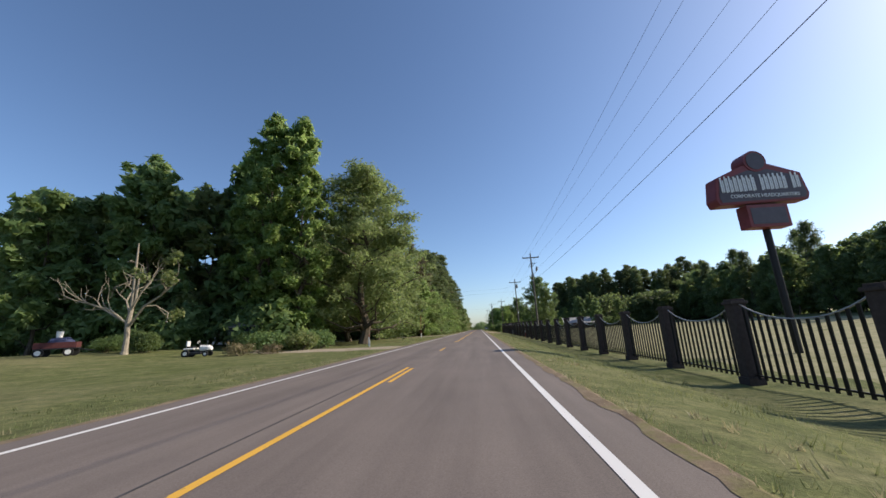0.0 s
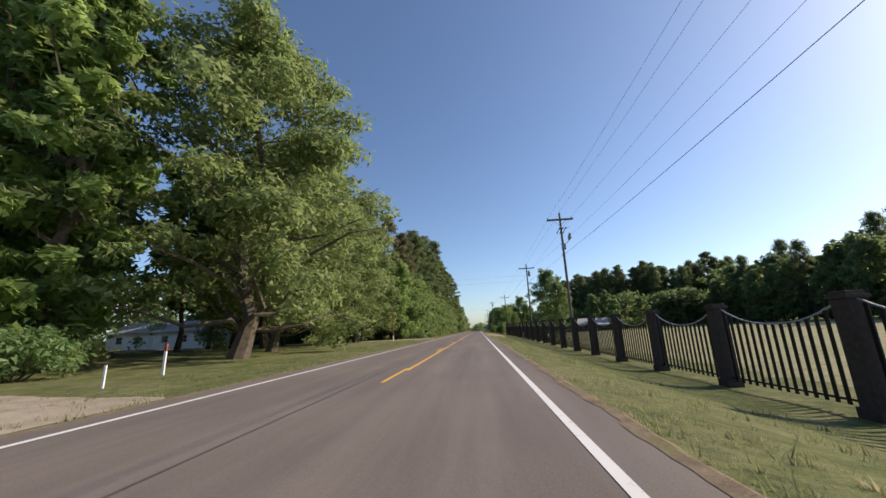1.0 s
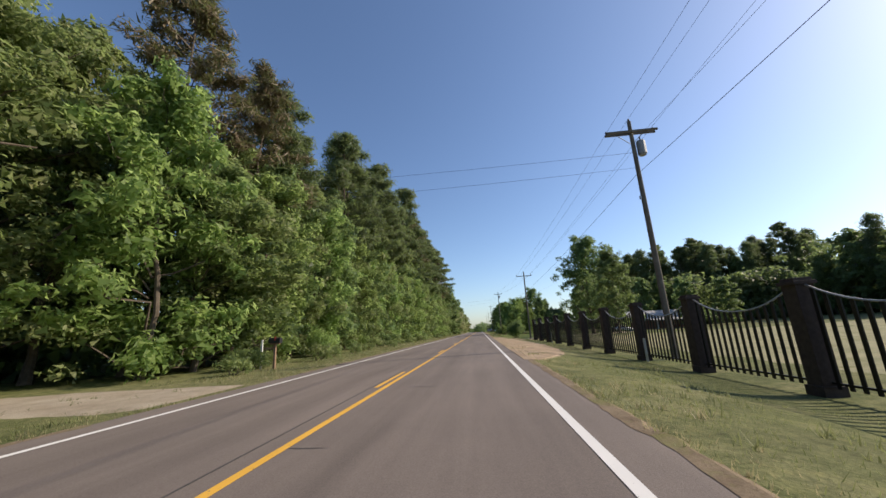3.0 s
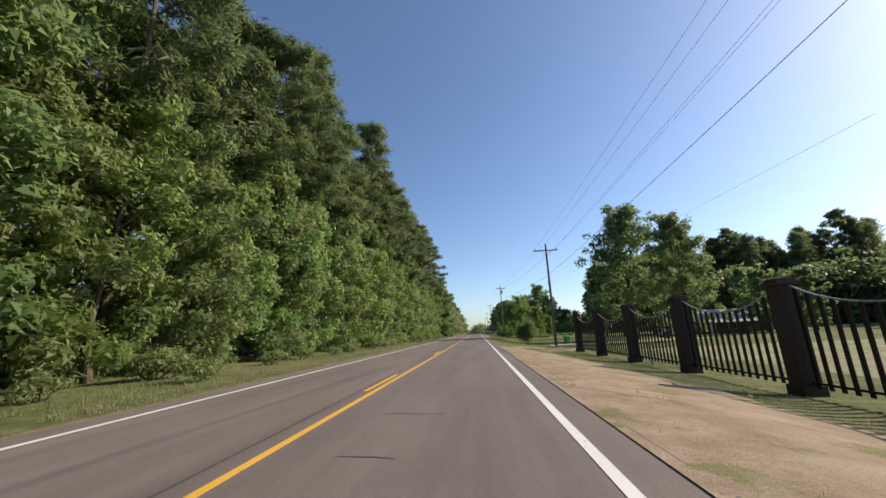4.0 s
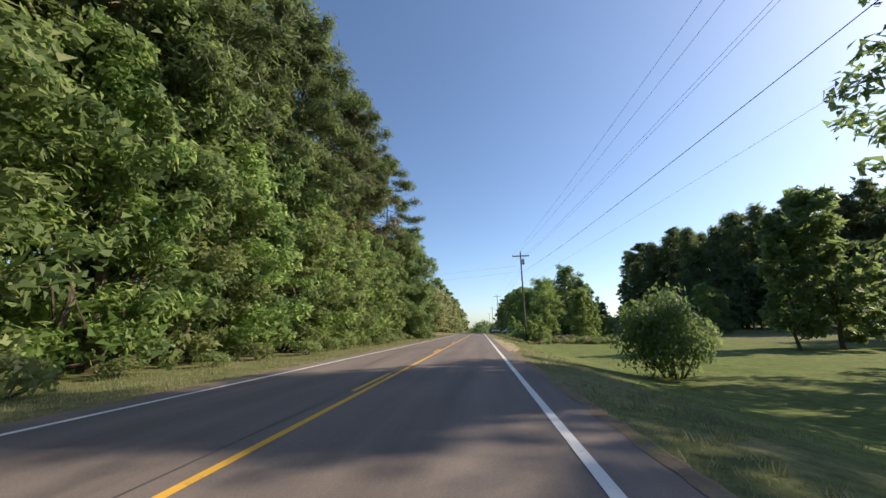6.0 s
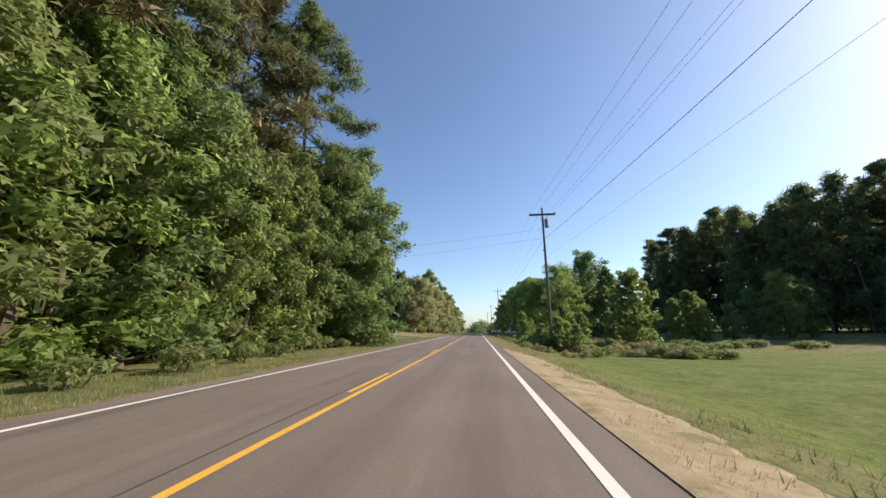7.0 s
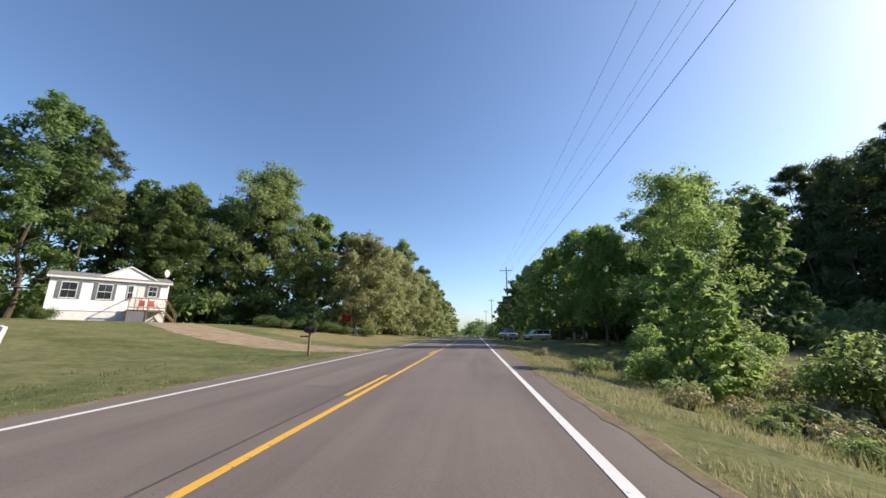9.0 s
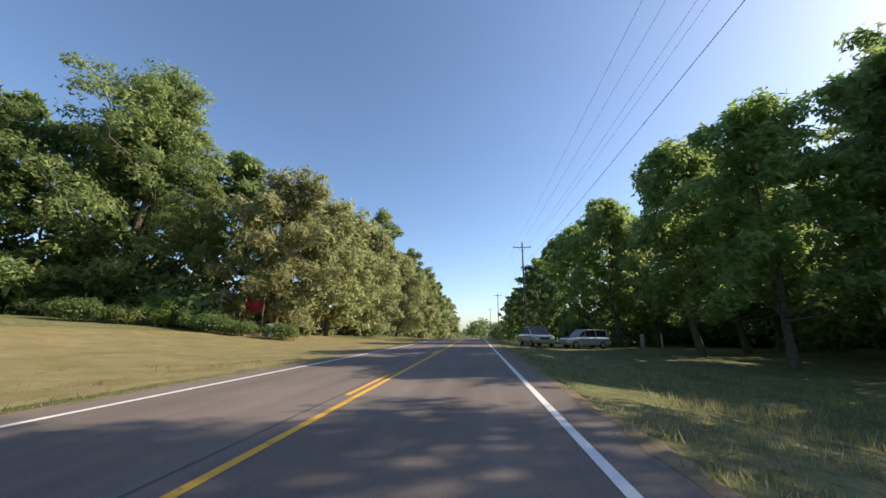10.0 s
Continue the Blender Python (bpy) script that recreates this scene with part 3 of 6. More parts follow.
# trees round the white house and along the road beyond it
FAR_L = "trees beyond the white house"
for k, (x, yy, kk, s) in enumerate([(-46, 236, "oak_a", 0.82), (-42, 243, "pine_b", 0.72), (-52, 246, "oak_c", 1.2), (-58, 256, "oak_a", 1.2), (-48, 262, "pine_a", 0.9), (-54, 270, "oak_b", 1.2), (-46, 272, "wood_b", 1.0), (-41, 270, "wood_a", 0.95),
                                    (-34.0, 280, "maple", 1.42), (-40, 276, "wood_a", 0.9), (-25.5, 279, "wood_b", 0.72), (-17.2, 280, "pale_oak", 1.12), (-28, 287, "oak_a", 1.1), (-15.5, 288, "pale_oak", 1.12), (-14.6, 296, "pale_oak", 1.08), (-24, 293, "oak_a", 1.0),
                                    (-36, 282, "oak_c", 1.2), (-44, 284, "oak_a", 1.2), (-62, 240, "oak_c", 1.1), (-66, 228, "oak_a", 1.1), (-52, 226, "oak_b", 1.0), (-50, 258, "wood_a", 1.3), (-56, 254, "wood_b", 1.2), (-54, 263, "wood_a", 1.15), (-47, 276, "oak_c", 1.1), (-51, 273, "oak_a", 1.15), (-43, 268, "wood_a", 0.9)]):
    plant(kk, x, yy, s, label="full green tree behind the grass lawn", group=FAR_L)
yy = 300.0
k = 0
while yy < 430:
    plant(("pale_oak", "pale_oak", "wood_b")[k % 3] if yy < 335 else ("pale_far", "oak_b")[k % 2], -14.5 + 3.5 * smooth(300, 420, yy) - rnd.uniform(0, 2.5), yy, rnd.uniform(1.0, 1.2), label="olive-green tree of the row along the road", group="tree row along the far road")
    yy += rnd.uniform(5.5, 7.5)
    k += 1
for k in range(16):
    plant(("bush_b", "bush_c", "bush_a")[k % 3], -26 + k * 0.75 + rnd.uniform(-0.6, 0.6), 270 + k * 2.2, rnd.uniform(1.0, 1.5), name="bush", label="undergrowth bush at the foot of the tree row", group="bushes along the lawn's end")

# ---- the other side of the road ----
R_TREES = "trees round the brick house"
for x, yy, kk, s in [(29.2, 164.0, "open_tree", 1.3), (29.8, 149.3, "open_tree", 0.93), (56, 172, "oak_a", 0.6), (60, 182, "oak_c", 0.62), (68, 176, "oak_a", 0.62),
                     (55, 194, "oak_a", 0.8), (62, 196, "oak_c", 0.8), (36, 186.5, "oak_a", 0.8), (32, 186, "oak_c", 0.6), (40.5, 174.5, "young", 0.6)]:
    plant(kk, x, yy, s * (0.8 if yy < 150 else 1), sz=s, label="large shade tree beside the brick house", group=R_TREES)
plant("round_bush", 11.4, 167.2, 1.35, sz=2.1, label="small round-headed tree on the grass verge")
# pine wood across the field
PW = "trees of the pine wood"
poly = [(62, 304), (66, 287), (73, 270), (84, 254), (110, 236), (140, 225), (150, 240), (120, 256), (96, 273), (86, 292), (80, 314), (68, 322)]


def inside(px, py):
    hit = False
    for (x1, y1), (x2, y2) in zip(poly, poly[1:] + poly[:1]):
        if (y1 > py) != (y2 > py) and px < (x2 - x1) * (py - y1) / (y2 - y1) + x1:
            hit = not hit
    return hit


k = 0
for gx_ in range(50, 152, 6):
    for gy_ in range(224, 326, 7):
        x, yy = gx_ + rnd.uniform(-2, 2), gy_ + rnd.uniform(-2.5, 2.5)
        if inside(x, yy):
            plant(("pine_b", "pine_a", "pine_b", "pine_b", "oak_c")[k % 5], x, yy, rnd.uniform(1.16, 1.34) * (0.82 if x < 67 else 1), label="dark pine of the wood behind the field", group=PW)
            k += 1
for x, yy, kk, s in [(22.2, 220.7, "young", 1.12), (40.2, 241, "young", 1.0), (37, 240, "young", 0.85), (43.5, 243.5, "young", 0.85), (29.2, 237.3, "young", 0.8), (26.4, 236, "young", 0.66), (32, 239.5, "young", 0.6), (24.2, 235.4, "sapling", 0.9),
                     (59.6, 246, "edge_a", 1.0), (56, 249, "edge_b", 0.7), (64, 247, "edge_b", 0.8), (19.4, 233, "sapling", 0.75), (50, 246, "edge_c", 0.6), (52, 262, "edge_b", 0.75)]:
    plant(kk, x, yy, s, label="bright green young tree in the weedy field", group="young trees in the field")
for x, yy, kk, s in [(11.0, 212.7, "sapling", 0.62), (12.0, 213.9, "sapling", 0.55), (9.9, 213.9, "bush_b", 1.0), (12.9, 213.1, "sapling", 0.5), (11.4, 215.4, "sapling", 0.66), (9.6, 215.6, "sapling", 0.5), (9.9, 214.8, "bush_a", 1.2), (11.6, 217.0, "young", 0.42), (12.8, 218.6, "bush_a", 1.2), (8.8, 217.6, "bush_a", 0.9), (13.4, 215.8, "bush_b", 1.1), (10.8, 221, "bush_a", 1.1), (14.6, 221.5, "young", 0.4),
                     (14.4, 231, "sapling", 0.62), (16, 234, "sapling", 0.6), (12.6, 233, "bush_a", 1.1), (13.4, 229.5, "bush_a", 1.0), (10.0, 236, "sapling", 0.9), (11.6, 237.2, "sapling", 0.72), (9.6, 238, "bush_a", 0.8), (12.6, 238.4, "bush_a", 1.0), (15.2, 249, "sapling", 0.9), (17.2, 248.6, "sapling", 1.0), (13.2, 246, "bush_a", 1.2), (13.4, 247.2, "bush_a", 1.0), (19.2, 246.5, "bush_a", 1.3), (16, 244.2, "bush_b", 1.2), (12.6, 243, "bush_c", 1.1), (18.6, 250.4, "sapling", 0.9)]:
    plant(kk, x, yy, s, name="bush" if "bush" in kk else "tree", label="bright sunlit thicket growing on the bank", group="thicket on the bank")
for k in range(20):
    u = k / 19 + rnd.uniform(-0.03, 0.03)
    kk = ("weed_dry", "dry_brush", "weed", "weed_dry", "bush_c", "weed")[k % 6] if u < 0.5 else ("bush_c", "weed_dry", "bush_b", "dry_brush", "weed")[k % 5]
    grow = rnd.uniform(0.6, 1.15) * (1.1 if "weed" in kk else 0.6 if kk == "dry_brush" else 0.8)
    plant(kk, 12.2 + 9.5 * u + rnd.uniform(-0.5, 0.5), 212.5 - 8.5 * math.sin(u * 1.7) + rnd.uniform(-1.6, 1.6), grow, name="bush", label="tangled weedy brush at the end of the mown lawn", group="brush at the lawn's end", sz=grow * 0.85)
for x, yy, s in [(20, 218, 0.9), (22, 216, 1.0), (24.5, 217, 0.8), (27, 219, 1.1), (29.5, 217, 0.9), (32, 219, 1.0), (35, 220, 1.1), (18, 222, 0.9), (38, 217, 1.0), (41, 219, 0.9), (26, 214, 0.8)]:
    plant("bush_c", x, yy, s, name="bush", label="grey-green weedy shrub in the field", group="weedy shrubs in the field", sz=s * 0.7)
# shade trees over the road's far stretch
SH = "shade trees before the parked cars"
for x, yy, kk, s in [(20.9, 255.6, "field_tree", 1.0), (17.8, 266.5, "shade_tree", 0.98), (24.5, 265, "shade_tree", 1.12), (31, 269.5, "open_tree", 1.2), (17.4, 273, "shade_tree", 1.06), (23, 277, "shade_tree", 1.1), (28, 280, "shade_tree", 1.05), (17.2, 287, "shade_tree", 1.1), (22, 289, "shade_tree", 1.0), (16.5, 296, "shade_tree", 1.08),
                     (30, 291, "oak_a", 0.8), (23, 299, "oak_a", 0.8), (16.5, 305, "oak_a", 0.86), (16.5, 315, "oak_c", 0.82), (16.5, 327, "oak_a", 0.92), (16.5, 340, "oak_a", 0.9), (16.5, 354, "oak_b", 0.85), (16, 370, "oak_a", 0.85), (16, 386, "oak_c", 0.8), (16, 402, "oak_a", 0.85), (34, 262, "oak_c", 0.75), (38, 272, "oak_a", 0.8), (36, 284, "oak_c", 0.8)]:
    plant(kk, x, yy, s, label="dark shade tree beside the far road", group=SH)

# far woods, too many to count
spots = []
for k in range(70):
    u = k / 69
    x, yy = float(np.interp(u, (0, 0.6, 1), (118, 135, 160))), float(np.interp(u, (0, 0.6, 1), (190, 275, 380)))
    hgt = rnd.uniform(17, 29)
    x += rnd.uniform(-6, 10)
    for zz in (0.08, 0.3, 0.55, 0.82):
        spots.append((x + rnd.uniform(-2, 2), yy + rnd.uniform(-2, 2), ground_z(x, yy) + hgt * zz, rnd.uniform(3.0, 5.0) * (1.15 - 0.5 * zz)))
for k in range(320):
    u = rnd.random()
    x, yy = 96 + 27 * u + rnd.uniform(-4, 10), 14 + 180 * u
    spots.append((x, yy, ground_z(x, yy) + rnd.uniform(0.5, 13), rnd.uniform(2.8, 4.2)))
for k in range(700):
    x, yy = rnd.uniform(50, 150), rnd.uniform(224, 326)
    if inside(x, yy) and inside(x - 6, yy - 6):
        spots.append((x, yy, ground_z(x, yy) + rnd.uniform(3, 18), rnd.uniform(2.8, 4.2)))
k = 0
yy = 22.0
while yy < 192:
    for row in range(2):
        x = 88 + 0.13 * (yy - 16) + row * 9 + rnd.uniform(-3, 3)
        plant(("far_a", "far_b", "far_a", "pine_b", "far_b")[k % 5], x, yy + rnd.uniform(-2, 2) + row * 3, rnd.uniform(0.86, 1.14) * float(np.interp(yy, (60, 105, 122, 150, 180), (0.9, 0.86, 0.96, 1.06, 0.98))), label="dark green tree of the wood across the field", group="trees of the wood across the field")
        k += 1
    yy += rnd.uniform(5.5, 7.5)
for k in range(60):
    x, yy = rnd.uniform(58, 140), rnd.uniform(196, 204) + k * 0.05
    hgt = rnd.uniform(10, 16)
    for zz in (0.1, 0.35, 0.6, 0.85):
        spots.append((x + rnd.uniform(-2, 2), yy, hgt * zz, rnd.uniform(2.6, 4.0)))
for k in range(40):
    x, yy = rnd.uniform(-125, -84), 46 + k * 2.2
    for zz in (0.8, 3.6, 6.8, 10.0):
        spots.append((x, yy + rnd.uniform(-2, 2), ground_z(x, yy) + zz, rnd.uniform(2.6, 3.8)))
for k in range(46):
    x, yy = rnd.uniform(-104, -74), 196 + k * 3.0
    for zz in (0.8, 3.2, 6.0):
        spots.append((x, yy + rnd.uniform(-2, 2), ground_z(x, yy) + zz, rnd.uniform(2.4, 3.6)))
for k in range(40):
    x, yy = rnd.uniform(30, 52), rnd.uniform(290, 318)
    for zz in (0.8, 3.4, 6.2, 9.0):
        spots.append((x, yy, ground_z(x, yy) + zz, rnd.uniform(2.4, 3.6)))
field_of_leaves("far_wood", spots, "leaf_far", "mixed green wood behind the fenced field", "wood", 41, 110, 0.95)
spots = []
for k in range(150):
    x, yy = rnd.uniform(-110, 150), rnd.uniform(470, 560)
    hgt = rnd.uniform(7, 13) if abs(x) < 40 else rnd.uniform(11, 18)
    if k < 50:
        x, yy = (rnd.choice((-1, 1)) * rnd.uniform(13, 26)), rnd.uniform(430, 520)
        hgt = rnd.uniform(5, 9)
    for zz in (0.2, 0.55, 0.85):
        spots.append((x, yy, -3 + hgt * zz, rnd.uniform(3.0, 4.6)))
for k in range(40):
    spots.append((rnd.uniform(-14, 14), rnd.uniform(620, 680), -3 + rnd.uniform(0.5, 5), rnd.uniform(2.5, 4)))
field_of_leaves("distant_wood", spots, "leaf", "distant green trees where the road drops away", "wood", 42, 130, 0.85)

# undergrowth inside the woods
spots = [(rnd.uniform(-34, -13.5), rnd.uniform(89, 206), 0, 0) for k in range(230)]
spots += [(rnd.uniform(-80, -28), rnd.uniform(33, 46) , 0, 0) for k in range(120)] + [(rnd.uniform(-24, -17), rnd.uniform(36, 41), 0, 0) for k in range(14)]
spots += [(rnd.uniform(-64, -20), rnd.uniform(95, 112), 0, 0) for k in range(60)]
spots += [(rnd.uniform(-64, -46), rnd.uniform(226, 246), 0, 0) for k in range(40)] + [(rnd.uniform(-72, -36), rnd.uniform(268, 294), 0, 0) for k in range(150)] + [(rnd.uniform(-44, -20), rnd.uniform(276, 296), 0, 0) for k in range(60)]
spots += [(-17 + 3.5 * smooth(300, 420, yy) + rnd.uniform(-5, 1), yy, 0, 0) for yy in np.arange(292, 430, 1.6)]
spots += [(rnd.uniform(25, 46), rnd.uniform(258, 300), 0, 0) for k in range(90)] + [(rnd.uniform(17, 24), yy, 0, 0) for yy in np.arange(298, 410, 1.8)]
spots += [(rnd.uniform(15, 30), rnd.uniform(287, 304), 0, 0) for k in range(40)]
spots += [(rnd.uniform(52, 80), rnd.uniform(188, 198), 0, 0) for k in range(50)]
for k in range(420):
    x, yy = rnd.uniform(50, 150), rnd.uniform(224, 326)
    if inside(x, yy):
        spots.append((x, yy, 0, 0))
spots += [(rnd.uniform(-76, -48), rnd.uniform(244, 272), 0, 0) for k in range(130)]
spots += [(rnd.uniform(-60, -22), rnd.uniform(86, 96), 0, 0) for k in range(110)] + [(42 + 70 * u + rnd.uniform(-4, 4), 300 - 62 * u + rnd.uniform(-4, 6), 0, 0) for u in np.linspace(0, 1, 130)]
spots = [(x, yy, ground_z(x, yy) + rnd.uniform(0.4, 3.6), rnd.uniform(1.3, 2.4)) for x, yy, _, _ in spots]
field_of_leaves("undergrowth", spots, "leaf", "shady undergrowth between the trunks of the woods", "undergrowth", 43, 110, 0.5)


# ---- drives, dirt and verge grass ----
def patch(name, outline, mat, label, lift=0.012):
    """A thin sheet of earth or gravel that follows the ground, with a ragged rim: outline is a function of t in 0..1 giving both rims."""
    a, b, n, m_ = outline
    vs = []
    for j in range(n + 1):
        p, q = a(j / n), b(j / n)
        for i in range(m_ + 1):
            x, y_ = p[0] + (q[0] - p[0]) * i / m_, p[1] + (q[1] - p[1]) * i / m_
            if i in (0, 1, m_ - 1, m_) and abs(x) > 4.03:
                rag = min(1, (abs(x) - 4.0) / 0.5)
                x += rag * (0.26 * noise.noise(Vector((x, y_ * 0.9, 3))) + 0.2 * noise.noise(Vector((x * 2, y_ * 4.3, 7))))
                y_ += rag * 0.25 * noise.noise(Vector((x, y_ * 0.9, 9)))
            edge = 0.07 if i in (0, m_) and abs(x) > 4.1 or j in (0, n) else 0.0
            vs.append((x, y_, ground_z(x, y_) + lift - edge))
    w = m_ + 1
    fs = [(j * w + i, j * w + i + 1, (j + 1) * w + i + 1, (j + 1) * w + i) for j in range(n) for i in range(m_)]
    return tagged(from_arrays(name, vs, fs, mat), label, "ground", kind="structure")


patch("drive_gravel", (lambda t: (-4.0 - 17 * t, 27.6 + 4.5 * t), lambda t: (-4.0 - 17 * t, 33.4 + 2.5 * t), 30, 8), M["gravel"], "pale gravel drive to the first garden")
patch("drive_gravel", (lambda t: (-4.0 - 46 * t, 81.0 - 3.5 * t), lambda t: (-4.0 - 46 * t, 85.4 - 4.0 * t), 50, 6), M["gravel"], "pale gravel drive under the trees")
patch("drive_dirt", (lambda t: (-4.0 - 28 * t, 243.0 + 14 * t * t), lambda t: (-4.0 - 28 * t, 246.5 + 17 * t), 40, 10), M["dirt"], "bare reddish dirt drive to the white house")
patch("shoulder_dirt", (lambda t: (3.85, 88 + 39 * t), lambda t: (3.98 + 4.5 * math.sin(math.pi * t) ** 0.7, 88 + 39 * t), 200, 10), M["dirt"], "bare reddish dirt shoulder beside the road", 0.014)
for off in (0.0, 2.0):
    patch("drive_dirt", (lambda t, o=off: (4.2 + 6.9 * t + o, 126.2 + 15.2 * t - 0.5 * o), lambda t, o=off: (5.4 + 6.9 * t + o, 125.9 + 15.2 * t - 0.5 * o), 130, 4), M["dirt"], "worn dirt wheel rut over the grass", 0.012)
patch("drive_gravel", (lambda t: (10.2 + 27.8 * t, 140.8 + 16 * t), lambda t: (12 + 26 * t, 152.5 + 17 * t), 40, 10), M["gravel"], "gravel yard before the brick house", 0.03)
patch("shoulder_dirt", (lambda t: (3.85, 168 + 28 * t), lambda t: (3.98 + 1.5 * math.sin(math.pi * t) ** 0.6, 168 + 28 * t), 200, 6), M["sand"], "sandy strip beside the road", 0.012)


M["hay_field"] = dirt_material("pale_hay_field", (0.23, 0.225, 0.125), (0.36, 0.33, 0.20), 0.5, True)
patch("hay_field", (lambda t: (13.5, -6 + 138 * t), lambda t: (84, -6 + 150 * t), 70, 30), M["hay_field"], "pale mown hay field behind the iron fence", 0.008)
patch("green_lawn", (lambda t: (5.6 + 0.9 * math.sin(math.pi * t), 133 + 80 * t), lambda t: (13 + 30 * smooth(0, 0.22, t), 133 + 80 * t), 80, 30), M["lawn"], "fresh green mown lawn before the brick house", 0.004)
patch("dry_lawn", (lambda t: (-4.35, 250 + 40 * t), lambda t: (-23.5 + 7 * t, 262 + 27 * t), 40, 24), M["dry_lawn"], "dry yellow-brown lawn beside the road", 0.006)


def verge_soil(side, y0, y1):
    """Crumbling brown soil that laps unevenly over the asphalt's edge."""
    vs, fs = [], []
    n = int((y1 - y0) / 0.22)
    for j in range(n + 1):
        y_ = y0 + (y1 - y0) * j / n
        inner = 3.93 + 0.10 * noise.noise(Vector((side * 3, y_ * 0.8, 1))) + 0.06 * noise.noise(Vector((side * 5, y_ * 3.1, 2)))
        outer = 4.30 + 0.16 * noise.noise(Vector((side * 7, y_ * 0.5, 4))) + 0.12 * noise.noise(Vector((side * 9, y_ * 2.3, 6)))
        mid = (inner + outer) / 2
        vs += [(side * inner, y_, ground_z(0, y_) + 0.006), (side * mid, y_, ground_z(0, y_) + 0.009 + 0.006 * noise.noise(Vector((side, y_ * 4, 3)))), (side * outer, y_, ground_z(side * outer, y_) - 0.05)]
    for j in range(n):
        for i in range(2):
            q = (3 * j + i, 3 * j + i + 1, 3 * j + i + 4, 3 * j + i + 3)
            fs.append(q if side > 0 else q[::-1])
    return tagged(from_arrays("verge_soil", vs, fs, M["verge_dirt"]), "crumbled brown soil along the asphalt's edge", "ground", kind="structure")


verge_soil(1, 0, 88)
verge_soil(1, 126.6, 169)
verge_soil(1, 195, 290)
verge_soil(-1, 0, 80)
verge_soil(-1, 87, 290)


def grass_mesh(name, spans, mat, label, seed, dens, low, high):
    """Blades of grass strewn over stretches (x0, x1, y0, y1, tallness)."""
    rng = np.random.default_rng(seed)
    vs, fs = [], []
    for x0, x1, y0, y1, tall in spans:
        n = int((x1 - x0) * (y1 - y0) * dens)
        for x, y_, a, h_, l_ in zip(rng.uniform(x0, x1, n), rng.uniform(y0, y1, n), rng.uniform(0, math.tau, n), rng.uniform(low, high, n) * tall, np.clip(rng.normal(0, 0.4, n), -0.9, 0.9)):
            if noise.noise(Vector((x * 0.7, y_ * 0.5, 5))) < -0.12:
                continue
            z = ground_z(x, y_) - 0.03
            w = 0.006 + 0.012 * h_
            cx_, sy_ = math.cos(a), math.sin(a)
            k = len(vs)
            vs += [(x - cx_ * w, y_ - sy_ * w, z), (x + cx_ * w, y_ + sy_ * w, z), (x + sy_ * l_ * h_, y_ + cx_ * l_ * h_, z + h_)]
            fs.append((k, k + 1, k + 2))
    return tagged(from_arrays(name, vs, fs, mat), label, "grass", kind="stuff")


M["blade"] = foliage("grass_blades", [(0.11, 0.142, 0.042), (0.18, 0.21, 0.075), (0.28, 0.285, 0.14)], 0.45, (0.32, 0.34, 0.15))
M["straw"] = foliage("dry_grass_blades", [(0.25, 0.235, 0.11), (0.38, 0.345, 0.18), (0.50, 0.44, 0.26)], 0.45, (0.48, 0.43, 0.25))
grass_mesh("lawn_grass", [(4.1, 10.0, 0, 92, 0.7), (-7.0, -4.1, 0, 86, 0.6), (8.2, 11.0, 92, 132, 0.7), (4.3, 9, 134, 212, 0.8), (4.1, 6.2, 0, 88, 0.5), (-6, -4.1, 0, 86, 0.45), (4.3, 6.5, 134, 200, 0.5), (4.1, 7.5, 250, 275, 0.5), (-7.5, -4.1, 206, 262, 0.6), (4.1, 9, 248, 285, 0.6)], M["blade"], "short green grass on the verges", 51, 45, 0.04, 0.13)
grass_mesh("rough_grass", [(-8.4, -4.3, 86, 206, 1.0), (5.0, 10.5, 200, 252, 0.9), (7.0, 14.0, 226, 262, 1.8)], M["blade"], "rough uncut grass at the roadside", 52, 60, 0.05, 0.2)
grass_mesh("dry_grass", [(4.1, 7.0, 198, 252, 0.7), (4.1, 7.0, 198, 254, 0.8), (4.2, 8.0, 204, 254, 1.0), (7, 13, 206, 250, 1.3), (4.1, 4.7, 0, 198, 0.5), (-4.6, -4.1, 0, 262, 0.5), (-8.0, -4.2, 86, 206, 0.8), (-6.0, -4.2, 86, 206, 0.6), (14, 40, 208, 222, 1.6), (6.5, 12.5, 232, 264, 1.7), (4.0, 4.35, 0, 88, 0.5), (4.0, 4.35, 128, 285, 0.5), (-4.35, -4.0, 0, 285, 0.5)], M["straw"], "dry straw-coloured grass at the road edge", 53, 75, 0.045, 0.17)
for k in range(120):
    plant(("weed", "weed_dry")[k % 2], rnd.uniform(6.0, 14.5), 204 + k * 0.35, rnd.uniform(0.4, 0.8), name="bush", label="leafy weed among dry grass on the bank", group="weeds on the bank")
for k in range(36):
    plant("weed", rnd.uniform(-8.4, -6.6), 88 + k * 3.2, rnd.uniform(0.7, 1.2), name="bush", label="leafy green weed before the wood", group="weeds before the wood")
for k in range(70):
    plant(("weed_dry", "weed", "weed_dry")[k % 3], rnd.uniform(9.5, 24), 212 + k * 0.5, rnd.uniform(0.7, 1.2), name="bush", label="tall pale weed in the rough field", group="weeds on the bank")


